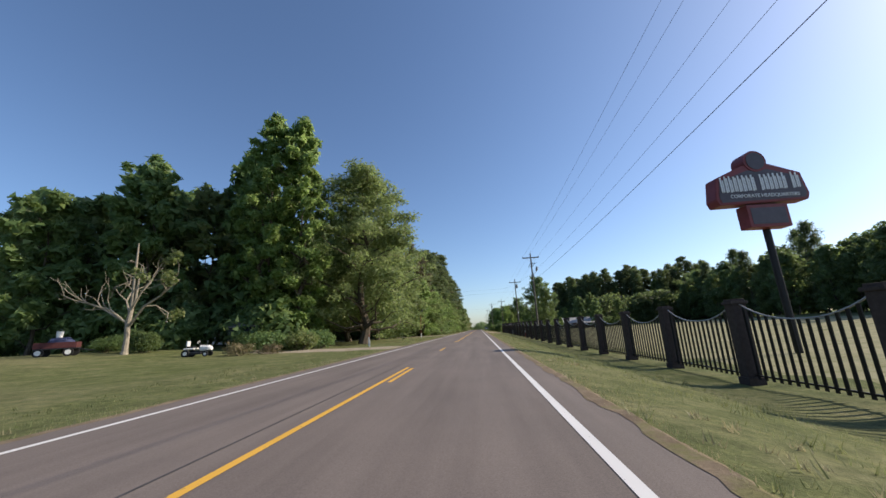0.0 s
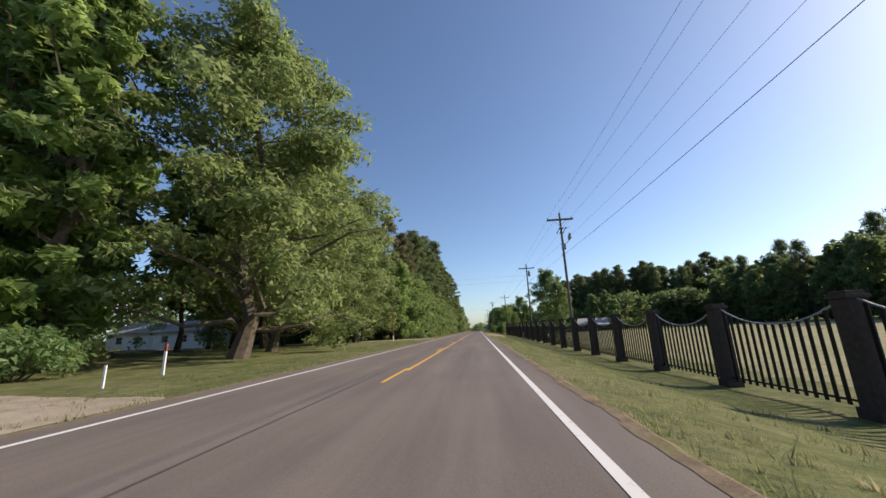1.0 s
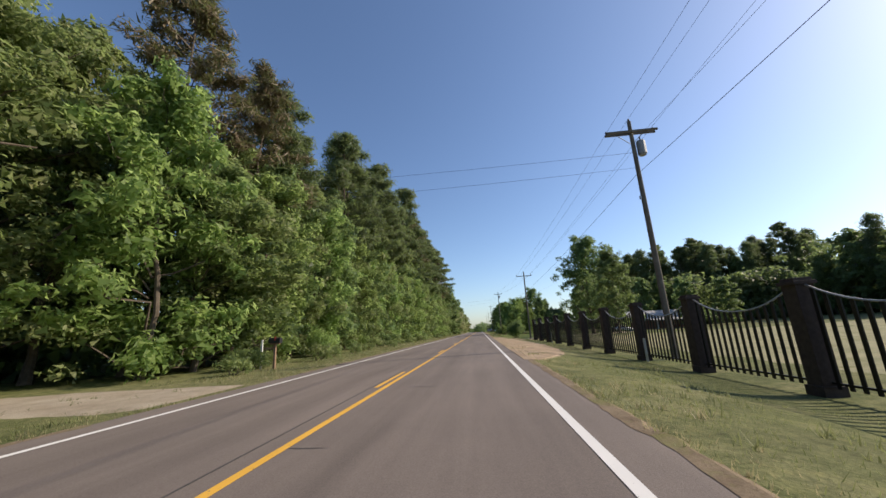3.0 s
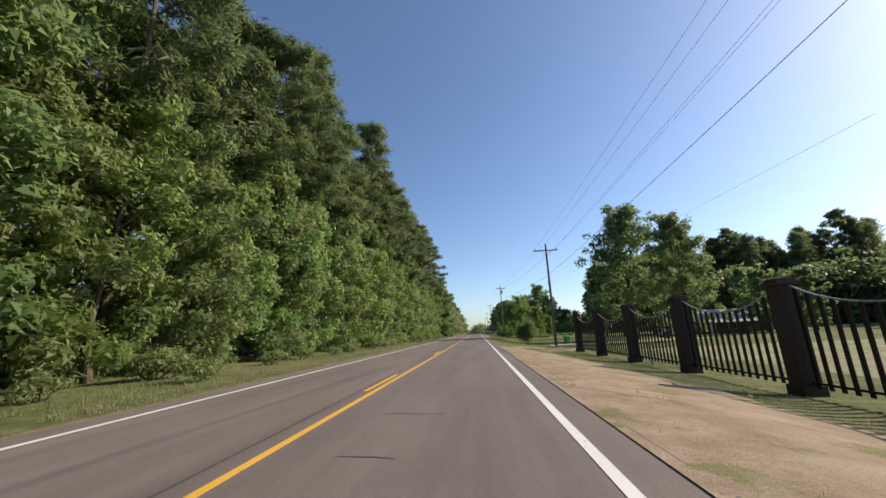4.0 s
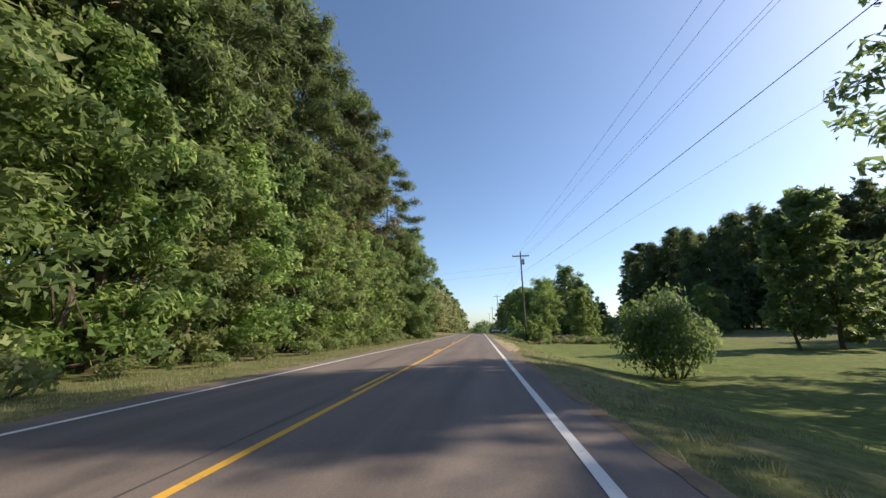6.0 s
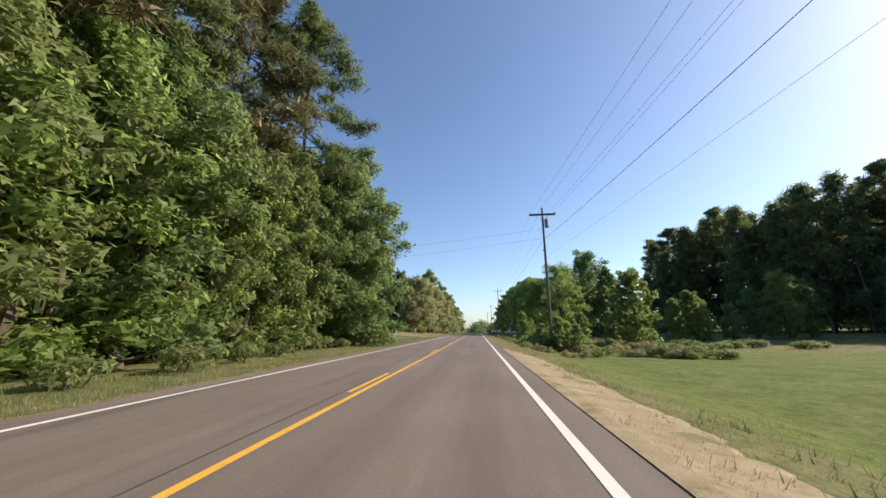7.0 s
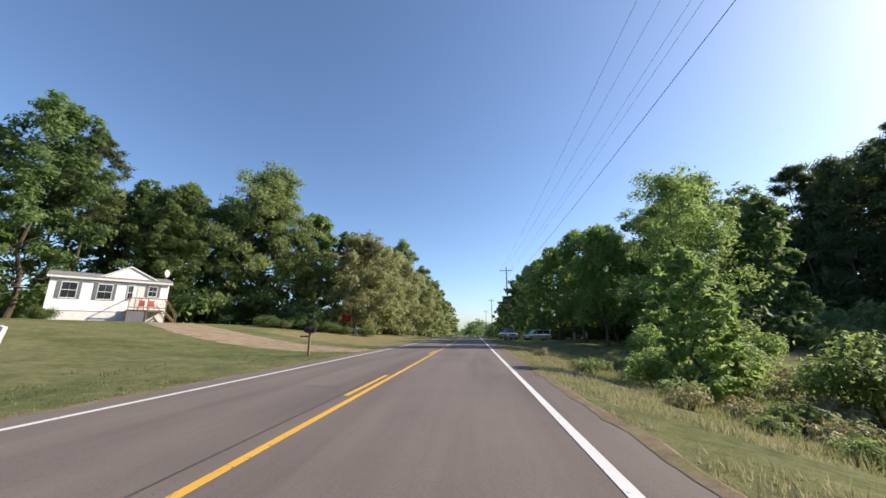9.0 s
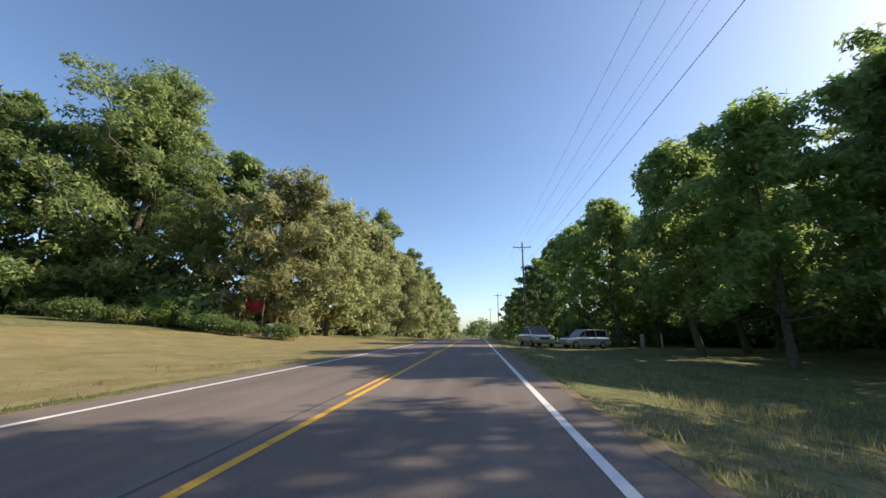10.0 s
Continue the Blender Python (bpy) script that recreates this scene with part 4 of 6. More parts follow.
def tuft_mesh(name, spans, mat, label, seed, dens):
    """Clumped tufts of coarse grass: bunches of leaning blades (x0, x1, y0, y1, tallness)."""
    rng = np.random.default_rng(seed)
    vs, fs = [], []
    for x0, x1, y0, y1, tall in spans:
        n = int((x1 - x0) * (y1 - y0) * dens)
        for cx_, cy_ in zip(rng.uniform(x0, x1, n), rng.uniform(y0, y1, n)):
            if noise.noise(Vector((cx_ * 0.5, cy_ * 0.35, 8))) < -0.05:
                continue
            size = tall * rng.uniform(0.06, 0.17)
            for b in range(9):
                a = rng.uniform(0, math.tau)
                x, y_ = cx_ + rng.normal() * size * 0.5, cy_ + rng.normal() * size * 0.5
                h_, w = size * rng.uniform(0.6, 1.3), 0.006 + 0.03 * size
                lx, ly = math.cos(a) * h_ * 0.7, math.sin(a) * h_ * 0.7
                z = ground_z(x, y_) - 0.03
                k = len(vs)
                vs += [(x - math.sin(a) * w, y_ + math.cos(a) * w, z), (x + math.sin(a) * w, y_ - math.cos(a) * w, z), (x + lx, y_ + ly, z + h_)]
                fs.append((k, k + 1, k + 2))
    return tagged(from_arrays(name, vs, fs, mat), label, "grass", kind="stuff")


tuft_mesh("grass_tufts", [(4.1, 9.5, 0, 92, 1.0), (-8.5, -4.1, 0, 86, 0.8), (4.5, 9, 132, 200, 1.0), (4.1, 8, 246, 280, 1.0), (-9, -4.1, 206, 262, 0.8)], M["blade"], "coarse tufts of green grass on the verges", 61, 3.2)
tuft_mesh("dry_tufts", [(4.05, 5.6, 0, 200, 0.8), (-5.2, -4.05, 0, 280, 0.8), (8.5, 10, 90, 134, 0.6), (4.05, 6.5, 198, 285, 1.2)], M["straw"], "straw-coloured grass tufts along the road edge", 62, 3.4)


# ---- fence along the field ----
# dark iron top rail; the sun's glint along it is painted in as pale grey
M["fence_rail"] = plain("sun_bleached_rail", (0.34, 0.33, 0.32), 0.4, 0.4)
FENCE_Y0, FENCE_STEP = 15.3, 4.98


def fence_x(y):
    return 11.9 - 0.0125 * (y - 15)


def brick_pillar(x, y):
    t = thing("pillar", "dark brick fence pillar with a flat stone cap", "pillar", (x, y, ground_z(x, y)), 0, "pillars of the field fence")
    part("shaft", boxed((0, 0, 1.36), (0.46, 0.46, 2.92), 0.015), M["pillar"], t)
    bm = boxed((0, 0, 2.87), (0.58, 0.58, 0.1), 0.02)
    box(bm, (0, 0, 2.96), (0.46, 0.46, 0.09), 0.02)
    part("cap", bm, M["pillar"], t, "stepped stone cap")
    part("plinth", boxed((0, 0, 0.06), (0.56, 0.56, 0.36), 0.02), M["pillar"], t)
    return t


PICKETS = 15


def fence_panel(a, b):
    """Iron pickets between two pillars; the top rail hangs in a bow."""
    a, b = Vector(a), Vector(b)
    d = b - a
    length = d.length - 0.46
    t = thing("fence_panel", "black iron picket panel with a bowed top rail", "fence", a, 0, "panels of the field fence")
    turn = d.to_track_quat("X", "Z").to_matrix().to_4x4()
    t.matrix_world = Matrix.Translation(a + d * (0.23 / d.length)) @ turn

    def bow(u):
        return 2.2 + 0.58 * abs(2 * u - 1) ** 2.3

    part("bottom_rail", boxed((length / 2, 0, 0.3), (length, 0.05, 0.06), 0.008), M["iron"], t)
    part("top_rail", tubed([(length * k / 14, 0, bow(k / 14)) for k in range(15)], 0.028, 6), M["fence_rail"], t, "bowed iron top rail with its sun glint painted pale")
    for k in range(PICKETS):
        u = (k + 0.5) / PICKETS
        bm = boxed((length * u, 0, (bow(u) + 0.16) / 2), (0.10, 0.04, bow(u) - 0.16 - 0.02), 0.006)
        part("picket", bm, M["iron"], t)
    return t


posts = [(fence_x(FENCE_Y0 + FENCE_STEP * k), FENCE_Y0 + FENCE_STEP * k) for k in range(-4, 24)]
for x, y in posts:
    brick_pillar(x, y)
for (x0, y0), (x1, y1) in zip(posts, posts[1:]):
    fence_panel((x0, y0, ground_z(x0, y0) + 0.02), (x1, y1, ground_z(x1, y1) + 0.02))


# ---- pylon sign behind the fence ----
M["sign_red"] = plain("sign_red", (0.20, 0.045, 0.05), 0.45, 0, 0.2, 2)
M["sign_dark"] = plain("sign_dark_panel", (0.085, 0.07, 0.085), 0.4, 0, 0.2, 2)
M["sign_white"] = plain("sign_white_letters", (0.75, 0.75, 0.77), 0.5, 0, 0.08, 3)
sign = thing("pylon_sign", "red and dark roadside company sign on a steel post", "sign", (20.5, 24.0, ground_z(20.5, 24.0) + 0.4), 6)
part("post", tubed([(0.35, 0.3, -0.6), (0.35, 0.3, 7.3)], 0.2, 12), M["iron"], sign)
bm = bmesh.new()
prof = [(-2.85, 8.6), (2.85, 8.8), (3.0, 9.2), (2.75, 10.6), (0.75, 11.3), (-0.75, 11.25), (-2.75, 10.4), (-3.0, 9.0)]
lo = [bm.verts.new((x, -0.45, z)) for x, z in prof]
hi = [bm.verts.new((x, 0.45, z)) for x, z in prof]
bm.faces.new(lo)
bm.faces.new(hi[::-1])
for k in range(len(prof)):
    bm.faces.new((lo[k], hi[k], hi[(k + 1) % len(prof)], lo[(k + 1) % len(prof)]))
bmesh.ops.recalc_face_normals(bm, faces=bm.faces)
bmesh.ops.bevel(bm, geom=bm.edges[:], offset=0.04, segments=2, affect="EDGES")
part("cabinet", bm, M["sign_red"], sign, "red house-shaped sign cabinet")
bm = bmesh.new()
lo = [bm.verts.new((x * 0.93, -0.475, 8.65 + (z - 8.6) * 0.78 + 0.12)) for x, z in prof]
bm.faces.new(lo)
part("face", bm, M["sign_dark"], sign, "dark sign face")
bm = bmesh.new()
tube(bm, [(0, -0.5, 11.45), (0, 0.5, 11.45)], 0.72, 24)
part("roundel", bm, M["sign_red"], sign, "round red boss on the peak")
bm = bmesh.new()
tube(bm, [(0, -0.53, 11.45), (0, -0.44, 11.45)], 0.58, 24)
part("roundel_face", bm, M["sign_dark"], sign)
part("lower_box", boxed((0.1, 0, 7.85), (2.6, 0.8, 1.45), 0.05), M["sign_red"], sign, "small red message box")
part("lower_face", boxed((0.1, -0.405, 7.85), (2.2, 0.03, 1.05), 0.01), M["sign_dark"], sign)
# the name stands as plain bars, the line under it can be read
xs = [-2.5 + 0.285 * k for k in range(18) if k not in (8, 15)]
for k, x in enumerate(xs):
    bm = boxed((x, -0.49, 9.95 + 0.03 * (x + 2.2)), (0.10, 0.03, 1.08 if k % 3 else 1.0), 0.012)
    box(bm, (x + 0.12, -0.49, 9.95 + 0.03 * (x + 2.2) - 0.1), (0.07, 0.03, 0.8), 0.01)
    if k % 2:
        box(bm, (x + 0.07, -0.49, 10.3), (0.15, 0.03, 0.14))
    part("name_bar", bm, M["sign_white"], sign)
tx = bpy.data.curves.new("lettering", "FONT")
tx.body, tx.size, tx.extrude, tx.align_x = "CORPORATE HEADQUARTERS", 0.32, 0.012, "CENTER"
tx.materials.append(M["sign_white"])
tob = new("lettering", tx)
tob.parent = sign
tob.matrix_local = pose(0.1, -0.49, 9.04, 90, 0, 0)


# ---- power line ----
M["transformer"] = plain("transformer_grey", (0.26, 0.27, 0.28), 0.5, 0.2)
M["porcelain"] = plain("insulator_brown", (0.11, 0.075, 0.06), 0.3)


def utility_pole(x, y, top, extra="", arms=1):
    z0 = ground_z(x, y)
    h = top - z0
    t = thing("utility_pole", "weathered wooden utility pole with a crossarm", "pole", (x, y, z0), 0, "utility poles along the road")
    part("shaft", tubed([(0, 0, -0.3), (0, 0, h * 0.5), (0, 0, h)], [0.17, 0.145, 0.11], 12), M["wood_pole"], t)
    for k in range(arms):
        part("crossarm", boxed((0, (-1 if k else 1) * 0.16, h - 0.75), (3.0, 0.1, 0.13), 0.01), M["wood_pole"], t)
    for s in (-1, 1):
        part("brace", tubed([(s * 0.75, 0.2, h - 0.8), (0.04 * s, 0.16, h - 1.45)], 0.022, 5), M["steel"], t)
        bm = tubed([(s * 1.4, 0.16, h - 0.7), (s * 1.4, 0.16, h - 0.58), (s * 1.4, 0.16, h - 0.5), (s * 1.4, 0.16, h - 0.45)], [0.03, 0.065, 0.05, 0.03], 8)
        part("insulator", bm, M["porcelain"], t)
    part("insulator", tubed([(0, 0, h - 0.02), (0, 0, h + 0.1), (0, 0, h + 0.2)], [0.03, 0.06, 0.03], 8), M["porcelain"], t)
    part("cable_bracket", boxed((-0.16, 0, h - 5.0), (0.12, 0.1, 0.2), 0.02), M["steel"], t)
    if extra == "transformer":
        can = part("transformer", tubed([(0.42, -0.05, h - 2.35), (0.42, -0.05, h - 2.25), (0.42, -0.05, h - 1.45), (0.42, -0.05, h - 1.36)], [0.2, 0.25, 0.25, 0.17], 14), M["transformer"], t, "grey transformer can")
        part("bushing", tubed([(0.42, -0.05, h - 1.38), (0.42, -0.05, h - 1.1)], 0.04, 8), M["porcelain"], can)
    if extra == "switches":
        for k in range(3):
            dx = -0.35 + 0.35 * k
            bm = tubed([(dx - 0.25, -0.15, h - 2.5), (dx + 0.2, -0.15, h - 1.75)], 0.05, 6)
            tube(bm, [(dx + 0.1, -0.15, h - 1.95), (dx + 0.6, -0.2, h - 1.8)], 0.025, 5)
            part("cutout", bm, M["iron"], t, "fuse cutout")
        part("regulator", boxed((0.0, -0.3, h - 4.1), (0.42, 0.35, 0.7), 0.05), M["transformer"], t, "grey switch box")
        lamp = part("lamp_arm", tubed([(0.1, 0, h - 3.9), (0.6, -0.05, h - 3.5), (0.8, -0.05, h - 3.2)], 0.04, 6), M["steel"], t)
        part("lamp_head", tubed([(0.75, -0.05, h - 3.3), (0.85, -0.05, h - 3.0), (0.95, -0.05, h - 2.5)], [0.1, 0.22, 0.16], 10), M["transformer"], lamp)
    return t


POLES = [(10.8, -4.0, 13.4, ""), (12.7, 66.2, 14.1, "switches"), (12.5, 95.1, 13.2, "transformer"), (11.8, 145.2, 11.85, ""), (10.3, 213.5, 15.0, "transformer"), (10.2, 306.8, 16.1, ""), (10.4, 385, 15.5, ""), (10.4, 465, 15.0, "")]
for x, y, top, extra in POLES:
    utility_pole(x, y, top, extra, 1 if extra == "" else 2)


def wire(name, offsets, sag, radius, label):
    """A wire from pole to pole; offsets give its side step and drop at each of them."""
    pts = []
    ends = [(10.6, -64, 13.2)] + [p[:3] for p in POLES]
    ends = [(x + dx, y, z + dz) for (x, y, z), (dx, dz) in zip(ends, offsets)]
    for (x0, y0, z0), (x1, y1, z1) in zip(ends, ends[1:]):
        for k in range(16):
            u = k / 16
            pts.append((x0 + (x1 - x0) * u, y0 + (y1 - y0) * u, z0 + (z1 - z0) * u - sag * ((y1 - y0) / 68) ** 2 * 4 * u * (1 - u)))
    ob = link_mesh(name, tubed(pts, radius, 5), M["cable"])
    return tagged(ob, label, "cable", "wires of the power line")


wire("power_line", [(-1.3, -0.43)] * 9, 0.6, 0.0075, "thin bare power wire strung between the poles")
wire("power_line", [(0.0, 0.2)] * 9, 0.6, 0.0075, "thin bare power wire strung between the poles")
wire("power_line", [(1.35, -0.43)] * 9, 0.6, 0.0075, "thin bare power wire strung between the poles")
wire("power_line", [(0.2, -3.4)] * 3 + [(0.6, -0.9), (1.0, -0.6)] + [(0.85, -0.43)] * 4, 0.6, 0.0075, "thin neutral wire near the crossarms")
wire("phone_cable", [(-0.2, d) for d in (-5.0, -5.0, -5.1, -3.6, -4.1, -3.9, -4.1, -3.9, -3.9)], 0.55, 0.013, "thick black phone cable below the power wires")


def drop_wire(a, b, sag, radius=0.008):
    pts = [tuple(Vector(a).lerp(Vector(b), k / 20) - Vector((0, 0, sag * 4 * (k / 20) * (1 - k / 20)))) for k in range(21)]
    return tagged(link_mesh("service_wire", tubed(pts, radius, 5), M["cable"]), "thin service wire strung across the road", "cable", "service wires")


drop_wire((10.4, 213.5, 9.2), (17.0, 112.0, 8.2), 0.5, 0.006)
drop_wire((12.4, 95.1, 11.1), (-34, 93, 11.0), 0.4)
drop_wire((12.4, 95.1, 10.1), (-34, 94, 10.1), 0.4)
drop_wire((10.2, 213.5, 12.5), (-55, 230, 12.2), 0.7)
drop_wire((10.2, 213.5, 11.4), (-55, 231, 10.6), 0.7)


# ---- houses ----
M["siding"] = plain("white_siding", (0.84, 0.83, 0.82), 0.6, 0, 0.06, 1.5, 0.05)
M["skirt"] = plain("white_skirting", (0.72, 0.71, 0.70), 0.7, 0, 0.1, 2)
M["shingle"] = plain("grey_shingles", (0.23, 0.225, 0.22), 0.9, 0, 0.25, 5, 0.4)
M["metal_roof"] = plain("pale_metal_roof", (0.30, 0.30, 0.305), 0.75, 0.0, 0.15, 2)
M["brick"] = plain("dark_red_brick", (0.17, 0.085, 0.065), 0.9, 0, 0.3, 8, 0.3)
M["deck_wood"] = plain("weathered_deck_wood", (0.26, 0.17, 0.11), 0.85, 0, 0.3, 4)
M["shutter"] = plain("grey_shutter", (0.16, 0.165, 0.175), 0.6)
M["red_plastic"] = plain("faded_red_plastic", (0.42, 0.06, 0.05), 0.5)
M["green_plastic"] = plain("green_plastic", (0.05, 0.30, 0.10), 0.45, 0, 0.15)
M["rubber"] = plain("tyre_rubber", (0.02, 0.02, 0.02), 0.8)
M["post_red"] = plain("rust_red_paint", (0.26, 0.065, 0.045), 0.75, 0, 0.35, 8)
M["post_white"] = plain("white_post_paint", (0.70, 0.69, 0.66), 0.7, 0, 0.15, 6)
M["concrete"] = plain("pale_concrete", (0.45, 0.43, 0.40), 0.9, 0, 0.2, 5)
M["dark_metal"] = plain("dark_box_metal", (0.03, 0.03, 0.033), 0.4, 0.2)


def glass_material():
    m, n, l, b = material("window_glass", 0.05, 0, 0.6)
    b.inputs["Base Color"].default_value = (0.03, 0.035, 0.045, 1)
    return m


M["glass"] = glass_material()


def window_part(parent, c, w, h, axis_y=-1, shutters=True):
    """A framed window set into a wall that faces -y in its own frame."""
    x, y, z = c
    bm = bmesh.new()
    for dx, dz, sx, sz in ((-w / 2, 0, 0.08, h + 0.08), (w / 2, 0, 0.08, h + 0.08), (0, h / 2, w, 0.08), (0, -h / 2, w, 0.08), (0, 0, w, 0.05)):
        box(bm, (x + dx, y - 0.03, z + dz), (sx, 0.08, sz), 0.008)
    wob = part("window", bm, M["post_white"], parent)
    for dx in (-w / 4, w / 4):
        part("pane", boxed((x + dx, y - 0.008, z), (w / 2 - 0.05, 0.02, h - 0.06)), M["glass"], wob)
    if shutters:
        for s in (-1, 1):
            part("shutter", boxed((x + s * (w / 2 + 0.22), y - 0.03, z), (0.34, 0.05, h + 0.1), 0.01), M["shutter"], wob, "dark louvred shutter")


def gable_roof(bm, x0, x1, y0, y1, z, rise, over=0.35, thick=0.16):
    """A roof with its ridge along x."""
    ym = (y0 + y1) / 2
    a, b, c, d = x0 - over, x1 + over, y0 - over, y1 + over
    drop = rise * over / (ym - y0)
    lo = [(c, z - drop), (ym, z + rise), (d, z - drop)]
    for (p, q) in ((lo[0], lo[1]), (lo[1], lo[2])):
        vs = [bm.verts.new(v) for v in ((a, p[0], p[1]), (b, p[0], p[1]), (b, q[0], q[1]), (a, q[0], q[1]), (a, p[0], p[1] + thick), (b, p[0], p[1] + thick), (b, q[0], q[1] + thick), (a, q[0], q[1] + thick))]
        for f in ((0, 1, 2, 3), (7, 6, 5, 4), (0, 4, 5, 1), (1, 5, 6, 2), (2, 6, 7, 3), (3, 7, 4, 0)):
            bm.faces.new([vs[i] for i in f])
    bmesh.ops.recalc_face_normals(bm, faces=bm.faces)


def wall_with_gables(x0, x1, y0, y1, z0, z, rise):
    bm = bmesh.new()
    ym = (y0 + y1) / 2
    ring = [(y0, z0), (y1, z0), (y1, z), (ym, z + rise), (y0, z)]
    a = [bm.verts.new((x0, *p)) for p in ring]
    b = [bm.verts.new((x1, *p)) for p in ring]
    bm.faces.new(a)
    bm.faces.new(b[::-1])
    for k in range(5):
        bm.faces.new((a[k], b[k], b[(k + 1) % 5], a[(k + 1) % 5]))
    bmesh.ops.recalc_face_normals(bm, faces=bm.faces)
    return bm


def siding_boards(parent, x0, x1, y, z0, z1, step=0.2):
    """Lapped boards on a wall that faces -y."""
    z = z0
    while z < z1 - 0.05:
        bm = bmesh.new()
        vs = [bm.verts.new(v) for v in ((x0, y - 0.028, z), (x1, y - 0.028, z), (x1, y - 0.006, z + step), (x0, y - 0.006, z + step), (x0, y, z), (x1, y, z))]
        bm.faces.new((vs[0], vs[1], vs[2], vs[3]))
        bm.faces.new((vs[4], vs[5], vs[1], vs[0]))
        part("board", bm, M["siding"], parent)
        z += step


HOME = pose(-38.8, 253.0, 2.0, 0, 0, 51) @ Matrix.Diagonal((0.75, 0.9, 1.26, 1))


def mobile_home():
    t = thing("mobile_home", "white mobile home with a small gable and wooden deck", "house", (-40.9, 254.5, 2.05), 48.5)
    t.matrix_world = HOME
    L, D = 12.5, 7.5
    part("skirting", boxed((L / 2, D / 2, 0.2), (L - 0.1, D - 0.1, 1.6), 0.01), M["skirt"], t, "white skirting panels")
    wall = part("wall", wall_with_gables(0, L, 0, D, 0.9, 3.6, 0.5), M["siding"], t)
    siding_boards(wall, 0.02, L - 0.02, 0, 0.92, 3.5)
    bm = bmesh.new()
    gable_roof(bm, 0, L, 0, D, 3.6, 0.5)
    part("roof", bm, M["shingle"], t)
    # front gable
    bm = bmesh.new()
    g0, g1, gm, gz = 4.3, 11.4, 7.7, 4.7
    vs = [bm.verts.new(v) for v in ((g0, -0.05, 3.5), (g1, -0.05, 3.5), (gm, -0.05, gz), (g0, 2.6, 3.7), (g1, 2.6, 3.7), (gm, 3.6, gz - 0.3))]
    for f in ((0, 1, 2), (0, 2, 5, 3), (1, 4, 5, 2)):
        bm.faces.new([vs[i] for i in f])
    part("front_gable", bm, M["siding"], t)
    for s, e in ((g0 - 0.35, -1), (g1 + 0.35, 1)):
        bm = bmesh.new()
        vs = [bm.verts.new(v) for v in ((s, -0.2, 3.42), (gm, -0.2, gz + 0.02), (gm, 3.6, gz - 0.25), (s, 2.6, 3.6), (s, -0.2, 3.52), (gm, -0.2, gz + 0.13), (gm, 3.6, gz - 0.1), (s, 2.6, 3.72))]
        for f in ((0, 1, 2, 3), (7, 6, 5, 4), (0, 4, 5, 1), (1, 5, 6, 2), (2, 6, 7, 3), (3, 7, 4, 0)):
            bm.faces.new([vs[i] for i in f])
        bmesh.ops.recalc_face_normals(bm, faces=bm.faces)
        part("gable_roof", bm, M["post_white"], t, "white trimmed gable roof")
    part("fascia", boxed((L / 2, -0.36, 3.5), (L + 0.7, 0.05, 0.16), 0.01), M["post_white"], t)
    window_part(t, (1.9, -0.03, 2.5), 1.5, 1.25)
    window_part(t, (5.4, -0.03, 2.5), 1.5, 1.25)
    window_part(t, (8.1, -0.03, 2.55), 0.6, 1.2, shutters=False)
    window_part(t, (10.6, -0.03, 2.75), 1.0, 0.9)
    door = part("door", boxed((9.3, -0.03, 2.1), (0.9, 0.06, 2.0), 0.01), M["post_white"], t, "white front door")
    part("door_handle", tubed([(9.6, -0.08, 2.05), (9.6, -0.14, 2.05)], 0.03, 8), M["steel"], door)
    dish = part("dish_mast", tubed([(L - 0.6, 0.4, 3.6), (L - 0.6, 0.2, 4.4)], 0.03, 6), M["steel"], t)
    bm = bmesh.new()
    tube(bm, [(L - 0.6, 0.1, 4.45), (L - 0.55, -0.05, 4.5)], [0.12, 0.36], 14)
    part("dish", bm, M["transformer"], dish, "grey satellite dish")
    return t


mobile_home()


